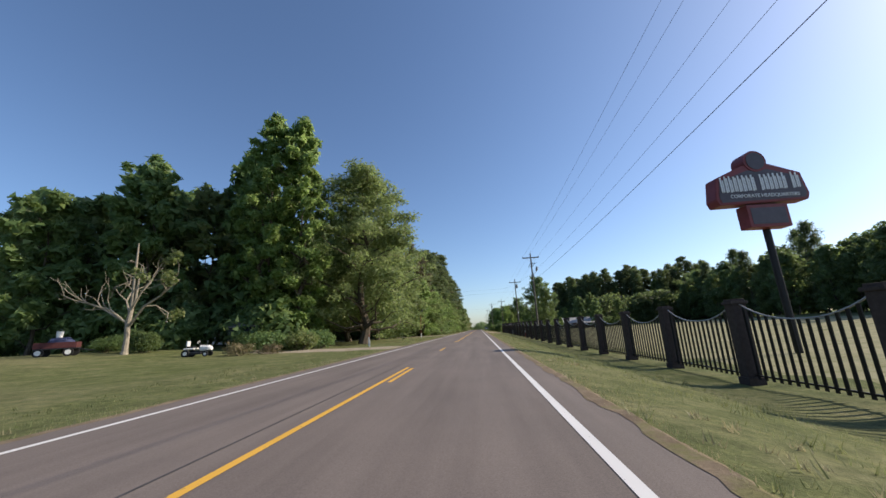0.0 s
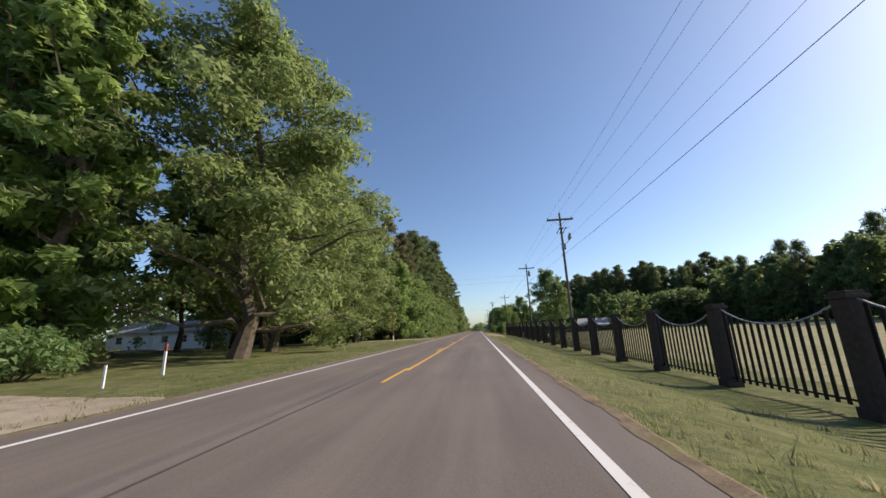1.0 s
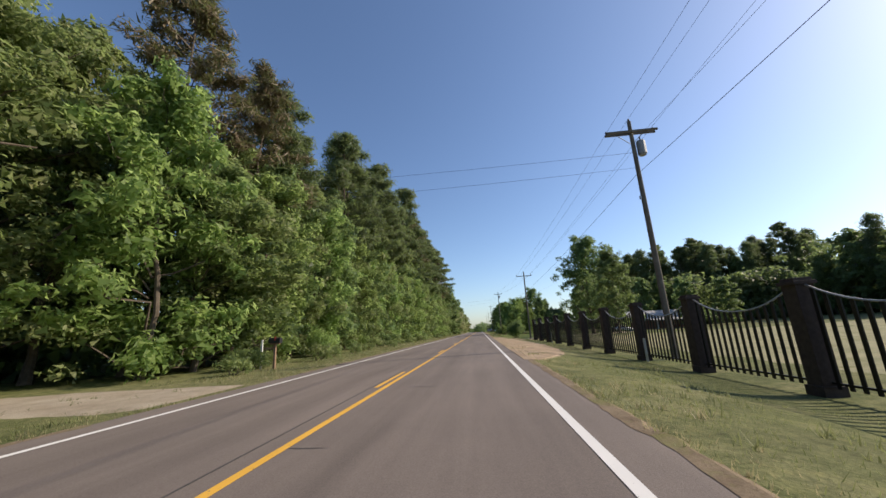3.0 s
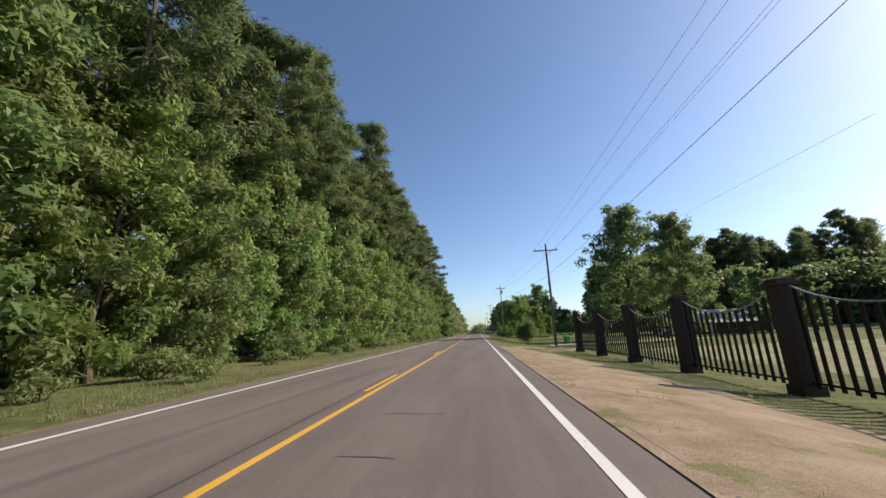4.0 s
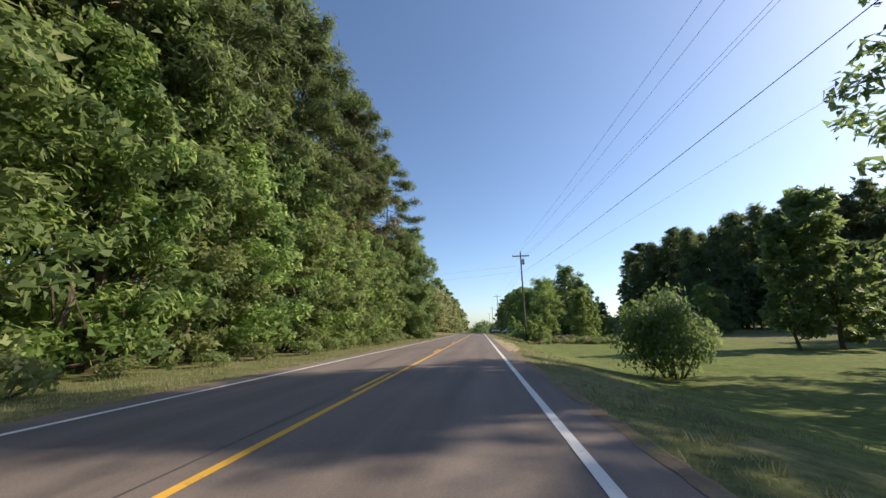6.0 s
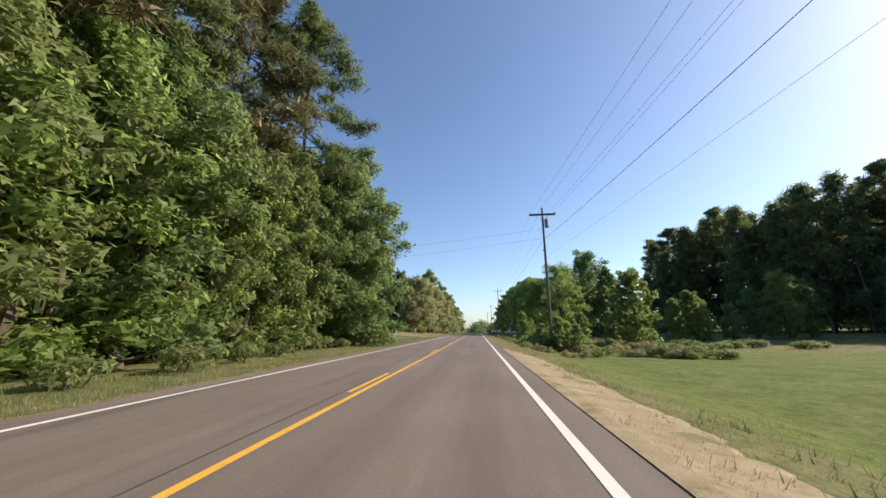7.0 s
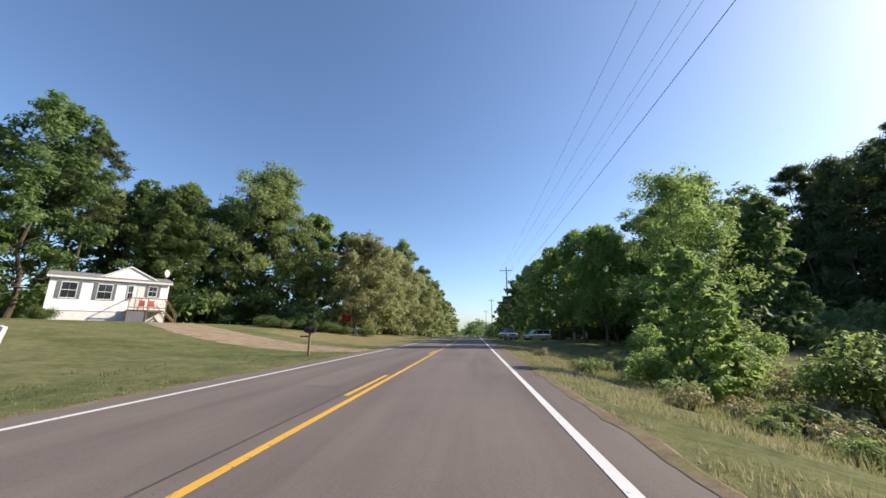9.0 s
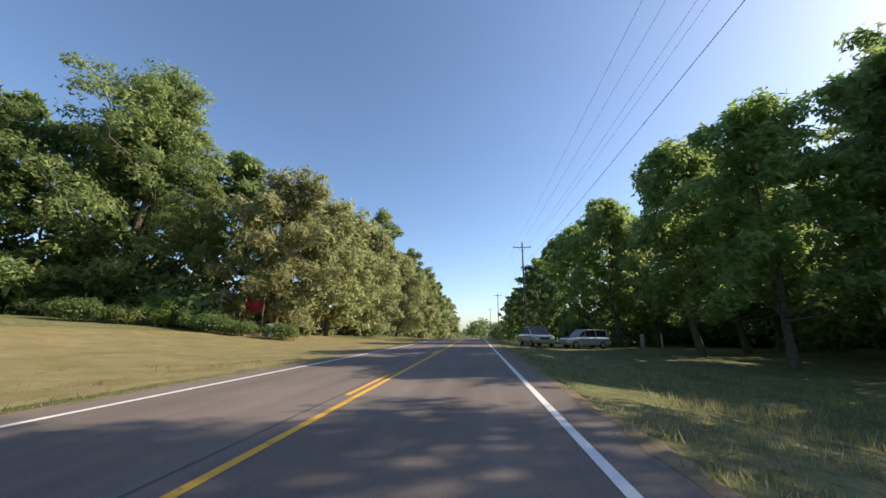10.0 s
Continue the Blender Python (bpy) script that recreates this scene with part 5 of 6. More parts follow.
def deck():
    """The deck and stairs before the white house."""
    t = thing("wooden_deck", "weathered wooden deck with railing before the white house", "deck", (-40.9, 254.5, 2.05), 48.5)
    t.matrix_world = HOME
    x0, x1, y0, y1, z = 7.9, 12.2, -2.2, -0.08, 1.05
    n = 14
    for k in range(n):
        part("plank", boxed((x0 + (x1 - x0) * (k + 0.5) / n, (y0 + y1) / 2, z), ((x1 - x0) / n - 0.015, y1 - y0, 0.045), 0.006), M["deck_wood"], t)
    for x in (x0 + 0.06, (x0 + x1) / 2, x1 - 0.06):
        part("post", boxed((x, y0 + 0.06, 0.75), (0.1, 0.1, 2.6), 0.01), M["deck_wood"], t)
    for zz in (1.25, 2.02):
        part("rail", boxed(((x0 + x1) / 2, y0 + 0.06, zz), (x1 - x0, 0.05, 0.09), 0.01), M["deck_wood"], t)
    part("rail", boxed((x0 + 0.06, (y0 + y1) / 2, 2.02), (0.05, y1 - y0, 0.09), 0.01), M["deck_wood"], t)
    for k in range(22):
        part("baluster", boxed((x0 + 0.2 + (x1 - x0 - 0.4) * k / 21, y0 + 0.06, 1.63), (0.035, 0.035, 0.74)), M["deck_wood"], t)
    part("lattice", boxed((9.0, y0 + 0.12, 0.4), (2.0, 0.03, 1.2), 0.01), M["shutter"], t, "dark lattice under the deck")
    for k in range(5):
        part("step", boxed((x1 + 0.15 + 0.27 * k, (y0 + y1) / 2, z - 0.17 * (k + 1)), (0.29, 1.1, 0.04), 0.005), M["deck_wood"], t)
    for yy in ((y0 + y1) / 2 - 0.6, (y0 + y1) / 2 + 0.6):
        part("stringer", tubed([(x1, yy, z - 0.05), (x1 + 1.45, yy, -0.15)], 0.06, 4), M["deck_wood"], t)
        part("handrail", tubed([(x1, yy, z + 0.95), (x1 + 1.45, yy, 0.75)], 0.04, 6), M["deck_wood"], t)
        part("post", boxed((x1 + 1.42, yy, 0.3), (0.09, 0.09, 1.1), 0.01), M["deck_wood"], t)
    return t


deck()


def on_home(x, y, z):
    return HOME @ Vector((x, y, z))


def plastic_chair(at, rz, mat):
    t = thing("plastic_chair", "faded red plastic chair standing on the wooden deck", "chair", at, rz, "chairs on the deck")
    part("seat", boxed((0, 0, 0.42), (0.5, 0.48, 0.05), 0.02), mat, t)
    part("backrest", boxed((0, 0.22, 0.72), (0.5, 0.05, 0.6), 0.02, pose(0, 0, 0, -10)), mat, t)
    for sx in (-1, 1):
        for sy in (-1, 1):
            part("leg", tubed([(sx * 0.22, sy * 0.2, 0), (sx * 0.2, sy * 0.18, 0.42)], 0.025, 6), mat, t)
        part("armrest", boxed((sx * 0.25, 0, 0.64), (0.05, 0.46, 0.04), 0.01), mat, t)


plastic_chair(on_home(9.4, -1.5, 1.075), 40, M["red_plastic"])
plastic_chair(on_home(10.6, -1.4, 1.075), 60, M["red_plastic"])
plant("bush_b", -38.4, 252.6, 0.8, name="bush", label="small shrub against the white house", dz=0.0)


def plain_house(name, at, rz, L, D, h, rise, wall_mat, roof_mat, label, windows, porch=False):
    t = thing(name, label, "house", at, rz)
    part("wall", wall_with_gables(0, L, 0, D, -0.4, h, rise), wall_mat, t)
    bm = bmesh.new()
    gable_roof(bm, 0, L, 0, D, h, rise, 0.6)
    part("roof", bm, roof_mat, t)
    for x, w in windows:
        window_part(t, (x, -0.02, h * 0.55), w, 1.2, shutters=False)
    part("door", boxed((L * 0.45, -0.02, 1.0), (0.95, 0.08, 2.1), 0.01), M["post_white"], t, "white front door")
    if porch:
        bm = bmesh.new()
        vs = [bm.verts.new(v) for v in ((L * 0.3, -2.6, h - 0.5), (L + 0.6, -2.6, h - 0.5), (L + 0.6, 0.4, h + 0.25), (L * 0.3, 0.4, h + 0.25), (L * 0.3, -2.6, h - 0.36), (L + 0.6, -2.6, h - 0.36), (L + 0.6, 0.4, h + 0.42), (L * 0.3, 0.4, h + 0.42))]
        for f in ((0, 1, 2, 3), (7, 6, 5, 4), (0, 4, 5, 1), (1, 5, 6, 2), (2, 6, 7, 3), (3, 7, 4, 0)):
            bm.faces.new([vs[i] for i in f])
        bmesh.ops.recalc_face_normals(bm, faces=bm.faces)
        part("porch_roof", bm, roof_mat, t)
        for k in range(4):
            part("porch_post", boxed((L * 0.3 + 0.3 + (L * 0.7) * k / 3, -2.4, (h - 0.9) / 2), (0.14, 0.14, h - 0.2), 0.01), M["post_white"], t)
    return t


plain_house("brick_house", (43, 178, ground_z(43, 178)), 4, 17, 9, 2.7, 2.2, M["brick"], M["metal_roof"], "low dark brick house with a pale metal roof", [(3, 1.6), (11.5, 1.6), (14.5, 1.2)], True)
plain_house("white_house", (-66, 86, ground_z(-60, 86)), -6, 22, 9, 3.0, 1.8, M["siding"], M["shingle"], "long white house half hidden behind the trees", [(3, 1.4), (7, 1.4), (13, 1.4), (17, 1.4), (20, 1.2)])
M["shed_wall"] = plain("dark_weathered_shed", (0.05, 0.055, 0.065), 0.85, 0, 0.3, 4)
shed = thing("garden_shed", "dark weathered shed under the trees", "shed", (-24.0, 36.5, ground_z(-23, 37)), 8)
part("wall", wall_with_gables(0, 3.2, 0, 2.6, -0.2, 2.3, 0.6), M["shed_wall"], shed)
bm = bmesh.new()
gable_roof(bm, 0, 3.2, 0, 2.6, 2.3, 0.6, 0.2, 0.08)
part("roof", bm, M["shingle"], shed)
part("door", boxed((1.6, -0.02, 1.0), (1.0, 0.06, 1.9), 0.01), M["shed_wall"], shed)


# ---- vehicles ----
def car_paint(name, colour):
    m, n, l, b = material(name, 0.3, 0.55, 0.5)
    co = n.new("ShaderNodeTexCoord").outputs["Object"]
    dust = noise_tex(n, l, 3, 4, co)
    l.new(ramp(n, l, dust, [(0.35, tuple(c * 0.85 for c in colour)), (0.7, colour)]), b.inputs["Base Color"])
    b.inputs["Coat Weight"].default_value = 0.6
    return m


M["silver"] = car_paint("silver_car_paint", (0.66, 0.66, 0.65))
M["grey_blue"] = car_paint("grey_blue_car_paint", (0.36, 0.40, 0.45))
M["lamp_clear"] = plain("clear_lamp", (0.7, 0.7, 0.68), 0.1)
M["lamp_red"] = plain("red_lamp", (0.35, 0.02, 0.02), 0.2)


def loft(sections):
    """A hull from cross sections: each is x, half width, low z, high z; corners rounded."""
    bm = bmesh.new()
    rings = []
    for x, w, z0, z1 in sections:
        r = min(0.12, w * 0.3, (z1 - z0) * 0.3)
        ring = [(-w + r, z0), (w - r, z0), (w, z0 + r), (w, z1 - r * 1.4), (w - r * 1.2, z1), (-w + r * 1.2, z1), (-w, z1 - r * 1.4), (-w, z0 + r)]
        rings.append([bm.verts.new((x, a, z)) for a, z in ring])
    for p, q in zip(rings, rings[1:]):
        for k in range(8):
            bm.faces.new((p[k], p[(k + 1) % 8], q[(k + 1) % 8], q[k]))
    bm.faces.new(rings[0][::-1])
    bm.faces.new(rings[-1])
    bmesh.ops.recalc_face_normals(bm, faces=bm.faces)
    return bm


def vehicle(name, label, at, rz, paint, length, width, body, cabin, wheels, bed=None):
    """Front towards +x. body: sections of the hull; cabin: sections of the glasshouse."""
    t = thing(name, label, "car", at, rz)
    w = width / 2
    part("body", loft([(x, w * k, z0, z1) for x, k, z0, z1 in body]), paint, t, soft=False)
    part("greenhouse", loft([(x, w * k, z0, z1) for x, k, z0, z1 in cabin]), M["glass"], t, "dark car windows")
    roof = [(x, w * k * 1.01, z1 - 0.07, z1 + 0.015) for x, k, z0, z1 in cabin if z1 - z0 > 0.3]
    part("roof", loft(roof), paint, t)
    for s in (-1, 1):
        for (x0, k0, _, b0), (x1, k1, _, b1) in zip(cabin, cabin[1:]):
            part("pillar", tubed([(x0, s * w * k0 * 0.985, b0 - 0.03), (x1, s * w * k1 * 0.985, b1 - 0.03)], 0.035, 4), paint, t)
        xm = [c[0] for c in cabin if c[3] - c[2] > 0.3]
        for x in (xm[0], (xm[0] + xm[-1]) / 2, xm[-1]):
            part("pillar", boxed((x, s * w * 0.86, (cabin[1][2] + cabin[1][3]) / 2), (0.08, 0.05, cabin[1][3] - cabin[1][2])), paint, t)
        part("mirror", boxed((xm[-1] + 0.35, s * (w + 0.08), body[2][3] + 0.05), (0.1, 0.18, 0.13), 0.03), paint, t)
    for x in wheels:
        for s in (-1, 1):
            r = 0.33 if length < 4.7 else 0.37
            bm = tubed([(x, s * (w - 0.22), r), (x, s * (w - 0.2), r), (x, s * (w - 0.02), r), (x, s * (w + 0.0), r)], [r * 0.9, r, r, r * 0.9], 20)
            wob = part("wheel", bm, M["rubber"], t)
            part("rim", tubed([(x, s * (w - 0.02), r), (x, s * (w + 0.012), r)], [r * 0.62, r * 0.5], 12), M["steel"], wob)
    f, b_ = body[-1], body[0]
    for s in (-1, 1):
        part("headlight", boxed((f[0] - 0.03, s * w * 0.66, f[3] - 0.16), (0.12, 0.34, 0.16), 0.03), M["lamp_clear"], t)
        part("tail_light", boxed((b_[0] + 0.02, s * w * 0.74, b_[3] - 0.2), (0.1, 0.2, 0.26), 0.03), M["lamp_red"], t)
    part("grille", boxed((f[0] + 0.0, 0, f[3] - 0.2), (0.08, w * 0.85, 0.16), 0.02), M["rubber"], t)
    part("bumper", boxed((f[0] + 0.02, 0, f[2] + 0.16), (0.16, width * 0.92, 0.2), 0.05), paint, t)
    part("bumper", boxed((b_[0] - 0.02, 0, b_[2] + 0.16), (0.16, width * 0.92, 0.2), 0.05), paint, t)
    if bed:
        part("bed_liner", boxed(((bed[0] + bed[1]) / 2, 0, 1.06), (bed[1] - bed[0], width * 0.8, 0.03)), M["rubber"], t, "dark open truck bed")
    return t


SUV_BODY = [(-2.2, 0.86, 0.4, 0.95), (-2.1, 0.96, 0.34, 1.05), (-1.0, 1.0, 0.28, 1.06), (1.0, 1.0, 0.28, 1.05), (1.35, 0.98, 0.28, 1.02), (2.05, 0.92, 0.32, 0.92), (2.2, 0.8, 0.4, 0.82)]
SUV_CABIN = [(-2.12, 0.82, 1.0, 1.06), (-1.85, 0.8, 1.0, 1.7), (0.35, 0.8, 1.0, 1.72), (1.15, 0.84, 1.0, 1.06)]
TRUCK_BODY = [(-2.75, 0.94, 0.5, 1.08), (-2.6, 0.98, 0.42, 1.12), (-0.6, 1.0, 0.38, 1.14), (1.2, 1.0, 0.36, 1.16), (1.5, 0.99, 0.36, 1.14), (2.5, 0.95, 0.4, 1.06), (2.7, 0.86, 0.46, 0.98)]
TRUCK_CABIN = [(-0.75, 0.82, 1.08, 1.16), (-0.55, 0.8, 1.08, 1.82), (0.6, 0.8, 1.08, 1.84), (1.4, 0.86, 1.08, 1.16)]
SEDAN_BODY = [(-2.3, 0.82, 0.38, 0.88), (-2.15, 0.94, 0.3, 0.98), (-1.0, 1.0, 0.24, 1.0), (0.9, 1.0, 0.24, 0.98), (1.2, 0.99, 0.24, 0.94), (2.1, 0.92, 0.28, 0.78), (2.3, 0.78, 0.34, 0.66)]
SEDAN_CABIN = [(-1.75, 0.84, 0.92, 0.98), (-0.95, 0.76, 0.92, 1.40), (0.1, 0.76, 0.92, 1.42), (1.1, 0.86, 0.9, 0.96)]
vehicle("suv", "silver estate car parked on the shaded grass", (12.4, 282.5, ground_z(12.4, 282.5)), 196, M["silver"], 4.4, 1.78, SUV_BODY, SUV_CABIN, (-1.35, 1.4))
vehicle("pickup_truck", "grey-blue pickup truck parked beside the road", (7.7, 281.6, ground_z(7.7, 281.6)), -82, M["grey_blue"], 5.4, 1.95, TRUCK_BODY, TRUCK_CABIN, (-1.65, 1.75), (-2.6, -0.8))
vehicle("sedan", "pale silver saloon car parked on the gravel yard", (38.9, 171.6, ground_z(38.9, 171.6)), 6, M["silver"], 4.6, 1.76, SEDAN_BODY, SEDAN_CABIN, (-1.4, 1.4))


# ---- small things along the road ----
def mailbox(x, y, rz, label):
    t = thing("mailbox", label, "mailbox", (x, y, ground_z(x, y)), rz, "mailboxes at the roadside")
    part("post", boxed((0, 0, 0.52), (0.1, 0.1, 1.24), 0.008), M["deck_wood"], t)
    bm = bmesh.new()
    ring = [(-0.11, 1.12), (0.11, 1.12), (0.11, 1.26)] + [(0.11 * math.cos(a), 1.26 + 0.11 * math.sin(a)) for a in (0.5, 1.05, 1.57, 2.1, 2.6)] + [(-0.11, 1.26)]
    a = [bm.verts.new((-0.28, p, q)) for p, q in ring]
    b = [bm.verts.new((0.28, p, q)) for p, q in ring]
    bm.faces.new(a)
    bm.faces.new(b[::-1])
    for k in range(len(ring)):
        bm.faces.new((a[k], b[k], b[(k + 1) % len(ring)], a[(k + 1) % len(ring)]))
    bmesh.ops.recalc_face_normals(bm, faces=bm.faces)
    bx = part("box", bm, M["dark_metal"], t, "black arched letter box")
    part("flag", boxed((0.05, -0.125, 1.33), (0.04, 0.012, 0.2)), M["red_plastic"], bx, "small red flag")
    part("arm", boxed((0, 0, 1.09), (0.45, 0.1, 0.06), 0.006), M["deck_wood"], t)
    part("cross_board", boxed((-0.26, 0, 0.9), (0.5, 0.03, 0.09), 0.005), M["deck_wood"], t)


mailbox(-6.2, 240.4, 0, "black mailbox on a dark wooden post by the drive")
mailbox(-7.1, 90.4, 0, "black mailbox on a wooden post before the wood")


def stake(x, y, h, w, mats, label, rx=0, ry=0, name="marker_post"):
    t = thing(name, label, "post", (x, y, ground_z(x, y)))
    cut = h * 0.75 if len(mats) > 1 else h
    part("shaft", boxed((0, 0, cut / 2 - 0.1), (w, w * 0.6, cut + 0.2), 0.006, pose(0, 0, 0, rx, ry)), M[mats[0]], t)
    if len(mats) > 1:
        part("top", boxed((0, 0, cut + (h - cut) / 2), (w * 1.1, w * 0.7, h - cut), 0.01), M[mats[1]], t)


stake(-11.55, 231.3, 1.15, 0.19, ["post_white"], "white painted board stake upright in the lawn")
stake(-11.1, 231.4, 1.2, 0.19, ["post_white"], "white painted board stake leaning in the lawn", 0, 14)
stake(-8.0, 90.8, 1.3, 0.09, ["post_white"], "pale wooden stake beside the mailbox")
stake(10.7, 94.2, 1.15, 0.11, ["concrete"], "grey marker post on the mown verge")
stake(10.9, 71.0, 1.35, 0.1, ["post_red", "post_white"], "red marker post with a white head by the fence")
stake(10.6, 118.0, 1.1, 0.1, ["concrete"], "grey marker post on the verge by the fence")
stake(-9.2, 37.8, 1.1, 0.09, ["post_white", "post_red"], "white stake with a red head on the lawn")
stake(-8.2, 34.8, 0.6, 0.07, ["post_white"], "short white stake at the gravel drive")
stake(19.6, 287.0, 1.3, 0.35, ["concrete"], "pale concrete pillar near the parked cars")
stake(21.8, 287.5, 1.4, 0.12, ["post_white"], "pale gate post near the parked cars")


def lamp_pole(x, y):
    t = thing("lamp_pole", "rust-red steel pole with a white foot and curved arm", "lamp pole", (x, y, ground_z(x, y)))
    part("foot", tubed([(0, 0, -0.2), (0, 0, 0.75)], 0.095, 10), M["post_white"], t, "white painted foot")
    part("pole", tubed([(0, 0, 0.7), (0.03, 0, 5.2)], [0.07, 0.055], 10), M["post_red"], t)
    part("arm", tubed([(0.03, 0, 5.1), (0.35, 0.1, 5.6), (0.9, 0.2, 5.85), (1.4, 0.3, 5.9)], 0.035, 7), M["steel"], t, "curved pale arm")
    part("meter", boxed((0.08, -0.06, 1.6), (0.12, 0.12, 0.2), 0.02), M["transformer"], t)


lamp_pole(-10.25, 78.0)


def wheelie_bin(x, y, rz, mat, label):
    t = thing("wheelie_bin", label, "bin", (x, y, ground_z(x, y)), rz)
    bm = bmesh.new()
    lo = [bm.verts.new(v) for v in ((-0.24, -0.26, 0.08), (0.24, -0.26, 0.08), (0.24, 0.26, 0.08), (-0.24, 0.26, 0.08))]
    hi = [bm.verts.new(v) for v in ((-0.31, -0.38, 1.02), (0.31, -0.38, 1.02), (0.31, 0.36, 1.02), (-0.31, 0.36, 1.02))]
    bm.faces.new(lo[::-1])
    bm.faces.new(hi)
    for k in range(4):
        bm.faces.new((lo[k], lo[(k + 1) % 4], hi[(k + 1) % 4], hi[k]))
    bmesh.ops.bevel(bm, geom=bm.edges[:], offset=0.03, segments=2, affect="EDGES")
    part("body", bm, mat, t)
    part("lid", boxed((0, 0.0, 1.06), (0.66, 0.82, 0.07), 0.03, pose(0, 0, 0, 3)), mat, t)
    part("handle", tubed([(-0.25, 0.44, 1.0), (0.25, 0.44, 1.0)], 0.025, 6), M["rubber"], t)
    for s in (-1, 1):
        part("wheel", tubed([(s * 0.27, 0.26, 0.12), (s * 0.33, 0.26, 0.12)], 0.12, 12), M["rubber"], t)


def meter_box(x, y):
    """A low dark ground box with a lid that stands proud of it."""
    t = thing("meter_box", "low dark plastic meter box set in the lawn", "meter box", (x, y, ground_z(x, y) - 0.03), 12)
    part("body", boxed((0, 0, 0.07), (0.46, 0.32, 0.18), 0.015), M["dark_metal"], t)
    part("lid", boxed((0, 0, 0.17), (0.5, 0.36, 0.03), 0.01), M["dark_metal"], t)


meter_box(9.5, 153.8)
wheelie_bin(15.0, 153.2, 20, M["green_plastic"], "bright green wheeled bin beside the gravel yard")
wheelie_bin(32.5, 160.5, -10, M["dark_metal"], "dark wheeled bin beside the gravel yard")


def ride_on_mower(x, y, rz):
    t = thing("ride_on_mower", "white and black ride-on mower parked on the lawn", "mower", (x, y, ground_z(x, y)), rz)
    part("hood", loft([(0.25, 0.28, 0.42, 0.85), (0.8, 0.27, 0.42, 0.82), (1.0, 0.22, 0.45, 0.7)]), M["post_white"], t, "white engine hood")
    part("deck", boxed((-0.05, 0, 0.25), (1.0, 1.05, 0.16), 0.05), M["dark_metal"], t)
    part("chassis", boxed((0, 0, 0.4), (1.7, 0.4, 0.12), 0.03), M["dark_metal"], t)
    part("fender", loft([(-0.8, 0.42, 0.55, 0.66), (-0.1, 0.42, 0.55, 0.66)]), M["post_white"], t)
    seat = part("seat", boxed((-0.45, 0, 0.74), (0.45, 0.45, 0.12), 0.04), M["rubber"], t)
    part("seat_back", boxed((-0.68, 0, 0.98), (0.1, 0.45, 0.42), 0.04), M["post_white"], seat)
    part("steering_column", tubed([(0.25, 0, 0.8), (0.05, 0, 1.05)], 0.03, 6), M["dark_metal"], t)
    bm = bmesh.new()
    ring = [(0.03 + 0.05 * math.cos(k), 0.19 * math.sin(k), 1.06 + 0.17 * math.cos(k) * 0.5) for k in np.linspace(0, math.tau, 15)]
    tube(bm, ring, 0.018, 5, False)
    part("steering_wheel", bm, M["post_white"], t)
    for x_, r, w in ((-0.6, 0.27, 0.24), (0.75, 0.19, 0.15)):
        for s in (-1, 1):
            wob = part("wheel", tubed([(x_, s * 0.34, r), (x_, s * (0.34 + w), r)], r, 16), M["rubber"], t)
            part("rim", tubed([(x_, s * (0.34 + w), r), (x_, s * (0.36 + w), r)], r * 0.5, 10), M["post_white"], wob)


ride_on_mower(-19.5, 27.2, 15)
M["maroon"] = plain("maroon_paint", (0.09, 0.03, 0.03), 0.8, 0, 0.3, 6)
cart = thing("garden_cart", "dark red garden cart with blue load and white bucket", "cart", (-29.4, 25.4, ground_z(-29.4, 25.4)), 35)
part("bed", boxed((0, 0, 0.55), (2.3, 1.0, 0.1), 0.03), M["dark_metal"], cart)
for sy in (-1, 1):
    part("side_board", boxed((0, sy * 0.5, 0.8), (2.3, 0.04, 0.42), 0.01), M["maroon"], cart)
    for sx in (-0.8, 0.8):
        wob = part("wheel", tubed([(sx, sy * 0.52, 0.28), (sx, sy * 0.66, 0.28)], 0.3, 16), M["rubber"], cart)
        part("rim", tubed([(sx, sy * 0.65, 0.28), (sx, sy * 0.68, 0.28)], 0.18, 10), M["post_white"], wob)
for sx in (-1.15, 1.15):
    part("end_board", boxed((sx, 0, 0.8), (0.04, 1.0, 0.42), 0.01), M["maroon"], cart)
part("drawbar", tubed([(1.15, 0, 0.5), (1.9, 0, 0.32), (2.1, 0, 0.34)], 0.035, 7), M["dark_metal"], cart)
bundle = thing("load_bundle", "rounded dark blue bundle lying in the garden cart", "bundle", (-29.4, 25.4, ground_z(-29.4, 25.4) + 0.6), 35)
M["navy_cloth"] = plain("navy_cloth", (0.05, 0.06, 0.12), 0.85, 0, 0.3, 5, 0.4)
part("wrap", loft([(-0.5, 0.25, 0.02, 0.5), (-0.35, 0.42, 0.0, 0.72), (0.5, 0.42, 0.0, 0.78), (0.85, 0.28, 0.02, 0.5)]), M["navy_cloth"], bundle)
bucket = thing("bucket", "white plastic bucket standing on the blue bundle", "bucket", (-29.4, 25.4, ground_z(-29.4, 25.4) + 1.37), 0)
part("pail", tubed([(0, 0, 0), (0, 0, 0.42), (0, 0, 0.45)], [0.17, 0.21, 0.22], 14), M["post_white"], bucket)
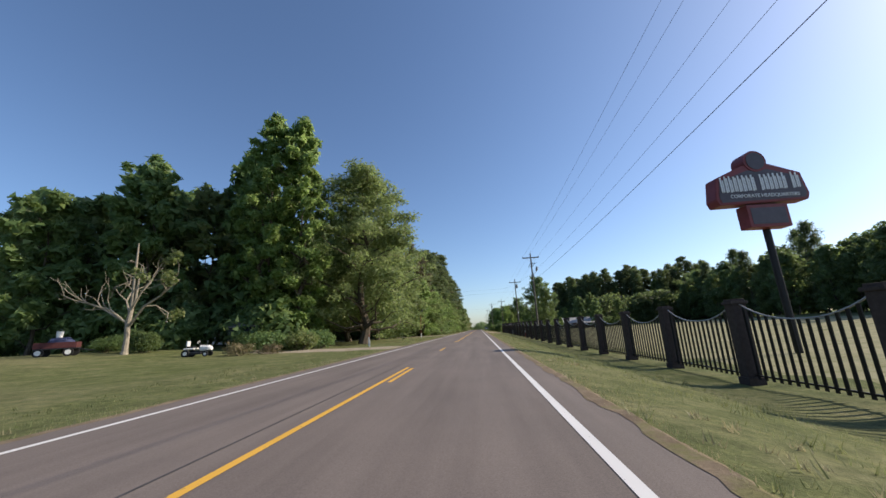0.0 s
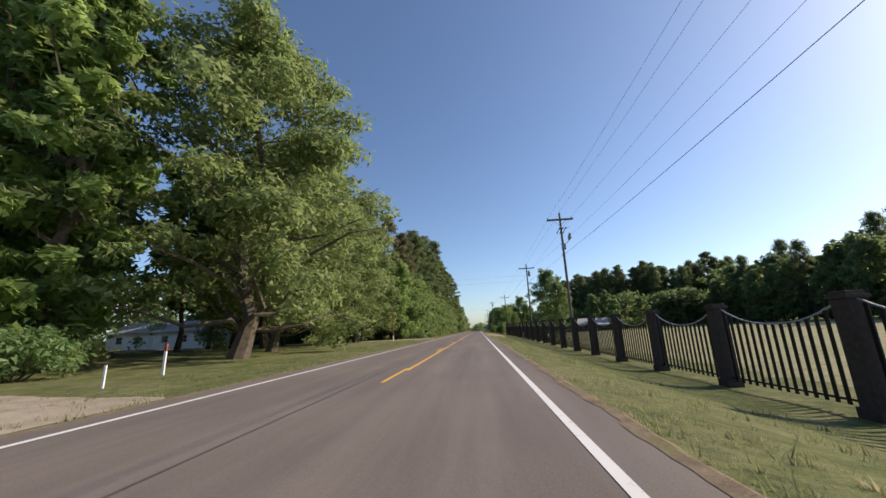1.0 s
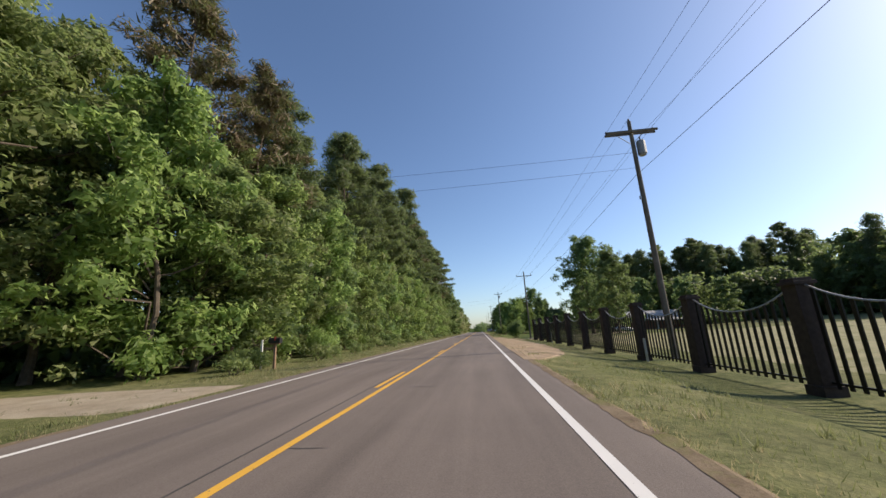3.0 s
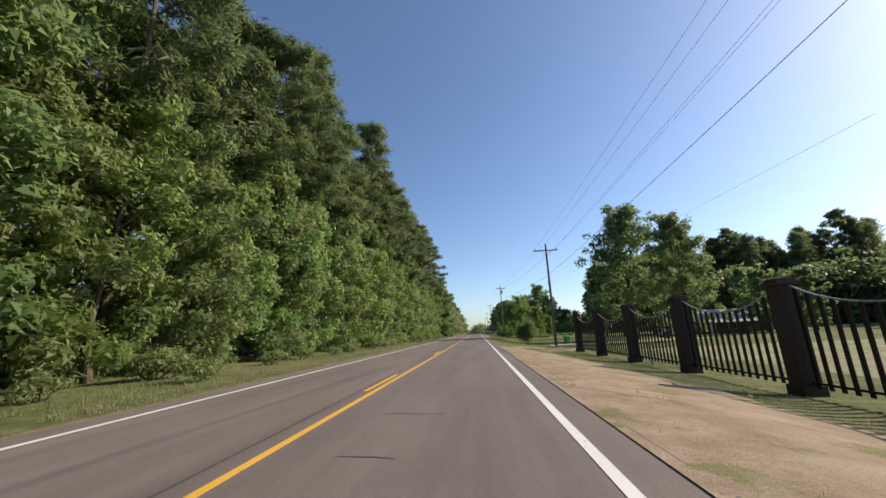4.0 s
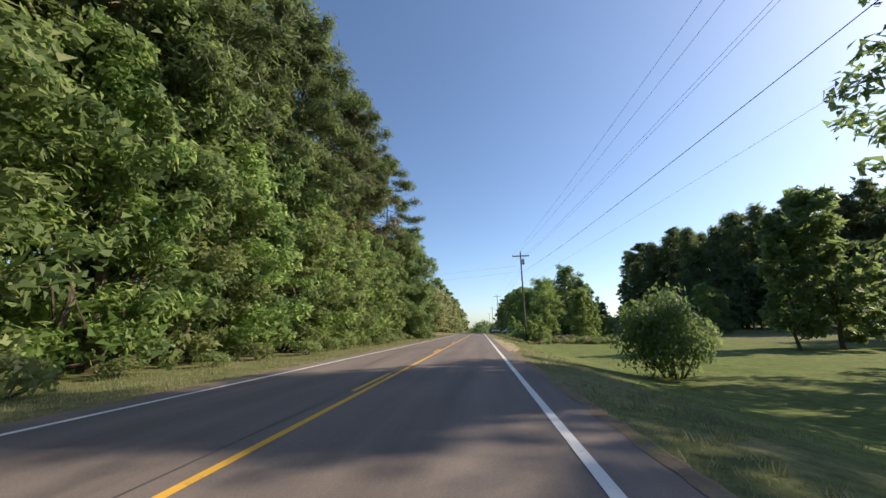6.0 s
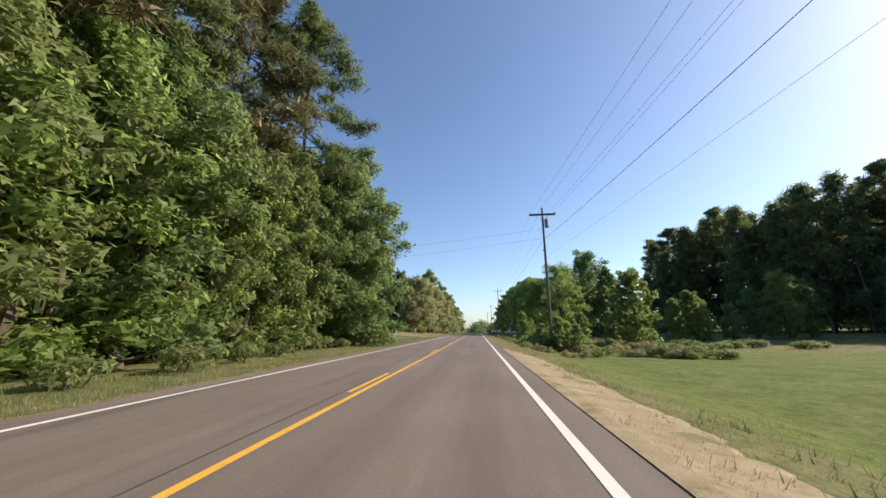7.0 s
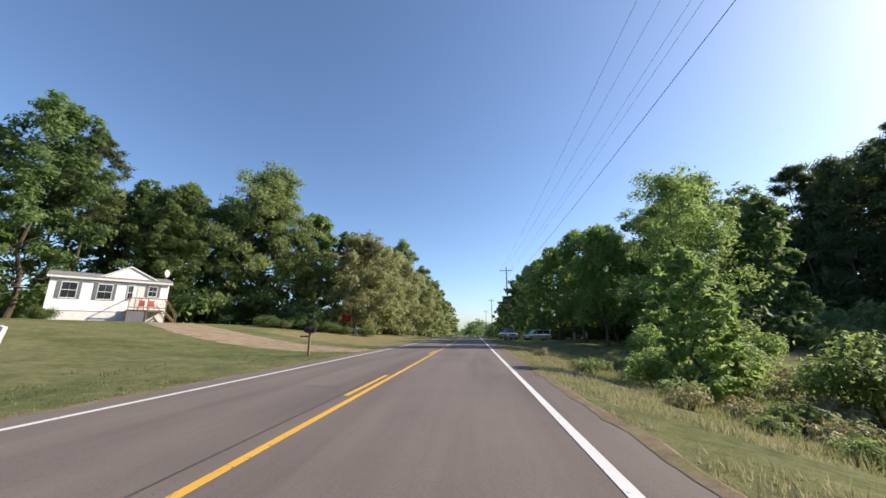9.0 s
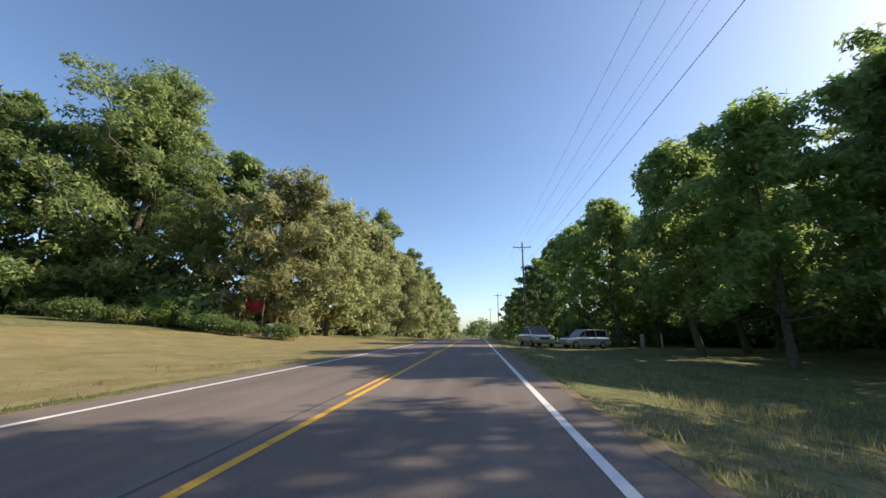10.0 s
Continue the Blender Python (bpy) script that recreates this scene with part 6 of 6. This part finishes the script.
part("handle", tubed([(-0.21, 0, 0.4), (-0.15, 0, 0.55), (0, 0, 0.6), (0.15, 0, 0.55), (0.21, 0, 0.4)], 0.012, 5), M["steel"], bucket)


# ---- cloth and drum half hidden in the tree row ----
M["red_cloth"] = plain("faded_red_tarpaulin", (0.40, 0.05, 0.045), 0.7, 0, 0.25, 3)
M["blue_drum"] = plain("pale_blue_plastic", (0.42, 0.50, 0.60), 0.45, 0, 0.15, 3)
tarp = thing("hung_tarpaulin", "faded red tarpaulin hung among the lawn trees", "tarpaulin", (-17.6, 277.0, ground_z(-17.6, 277.0)), 15)
bm = bmesh.new()
rows_ = []
for i in range(9):
    u = i / 8
    rows_.append([bm.verts.new((u * 1.5 - 0.75, 0.09 * math.sin(u * 17 + k * 2.1), 3.2 - 0.35 * math.sin(math.pi * u) - k * 0.24)) for k in range(5)])
for a_, b_ in zip(rows_, rows_[1:]):
    for k in range(4):
        bm.faces.new((a_[k], b_[k], b_[k + 1], a_[k + 1]))
bmesh.ops.solidify(bm, geom=bm.faces[:], thickness=0.02)
part("sheet", bm, M["red_cloth"], tarp)
for x_ in (-0.75, 0.75):
    part("post", tubed([(x_, 0, -0.2), (x_ * 1.02, 0, 3.3)], 0.04, 7), M["deck_wood"], tarp)
for x_, y_, s_ in ((-20.8, 274.6, 1.1), (-18.9, 274.2, 0.95), (-17.0, 274.6, 0.8), (-14.0, 275.4, 0.9), (-22.6, 275.2, 1.2)):
    plant("bush_b", x_, y_, s_, name="bush", label="leafy undergrowth bush before the pale trees", group="bushes along the lawn's end")
drum = thing("plastic_drum", "pale blue plastic drum among the lawn trees", "drum", (-15.8, 276.8, ground_z(-15.8, 276.8)))
part("barrel", tubed([(0, 0, 0), (0, 0, 0.05), (0, 0, 0.35), (0, 0, 0.7), (0, 0, 1.05), (0, 0, 1.1)], [0.3, 0.34, 0.36, 0.37, 0.34, 0.3], 16), M["blue_drum"], drum)
part("lid", tubed([(0, 0, 1.1), (0, 0, 1.13)], [0.31, 0.29], 16), M["post_white"], drum, "white lid")
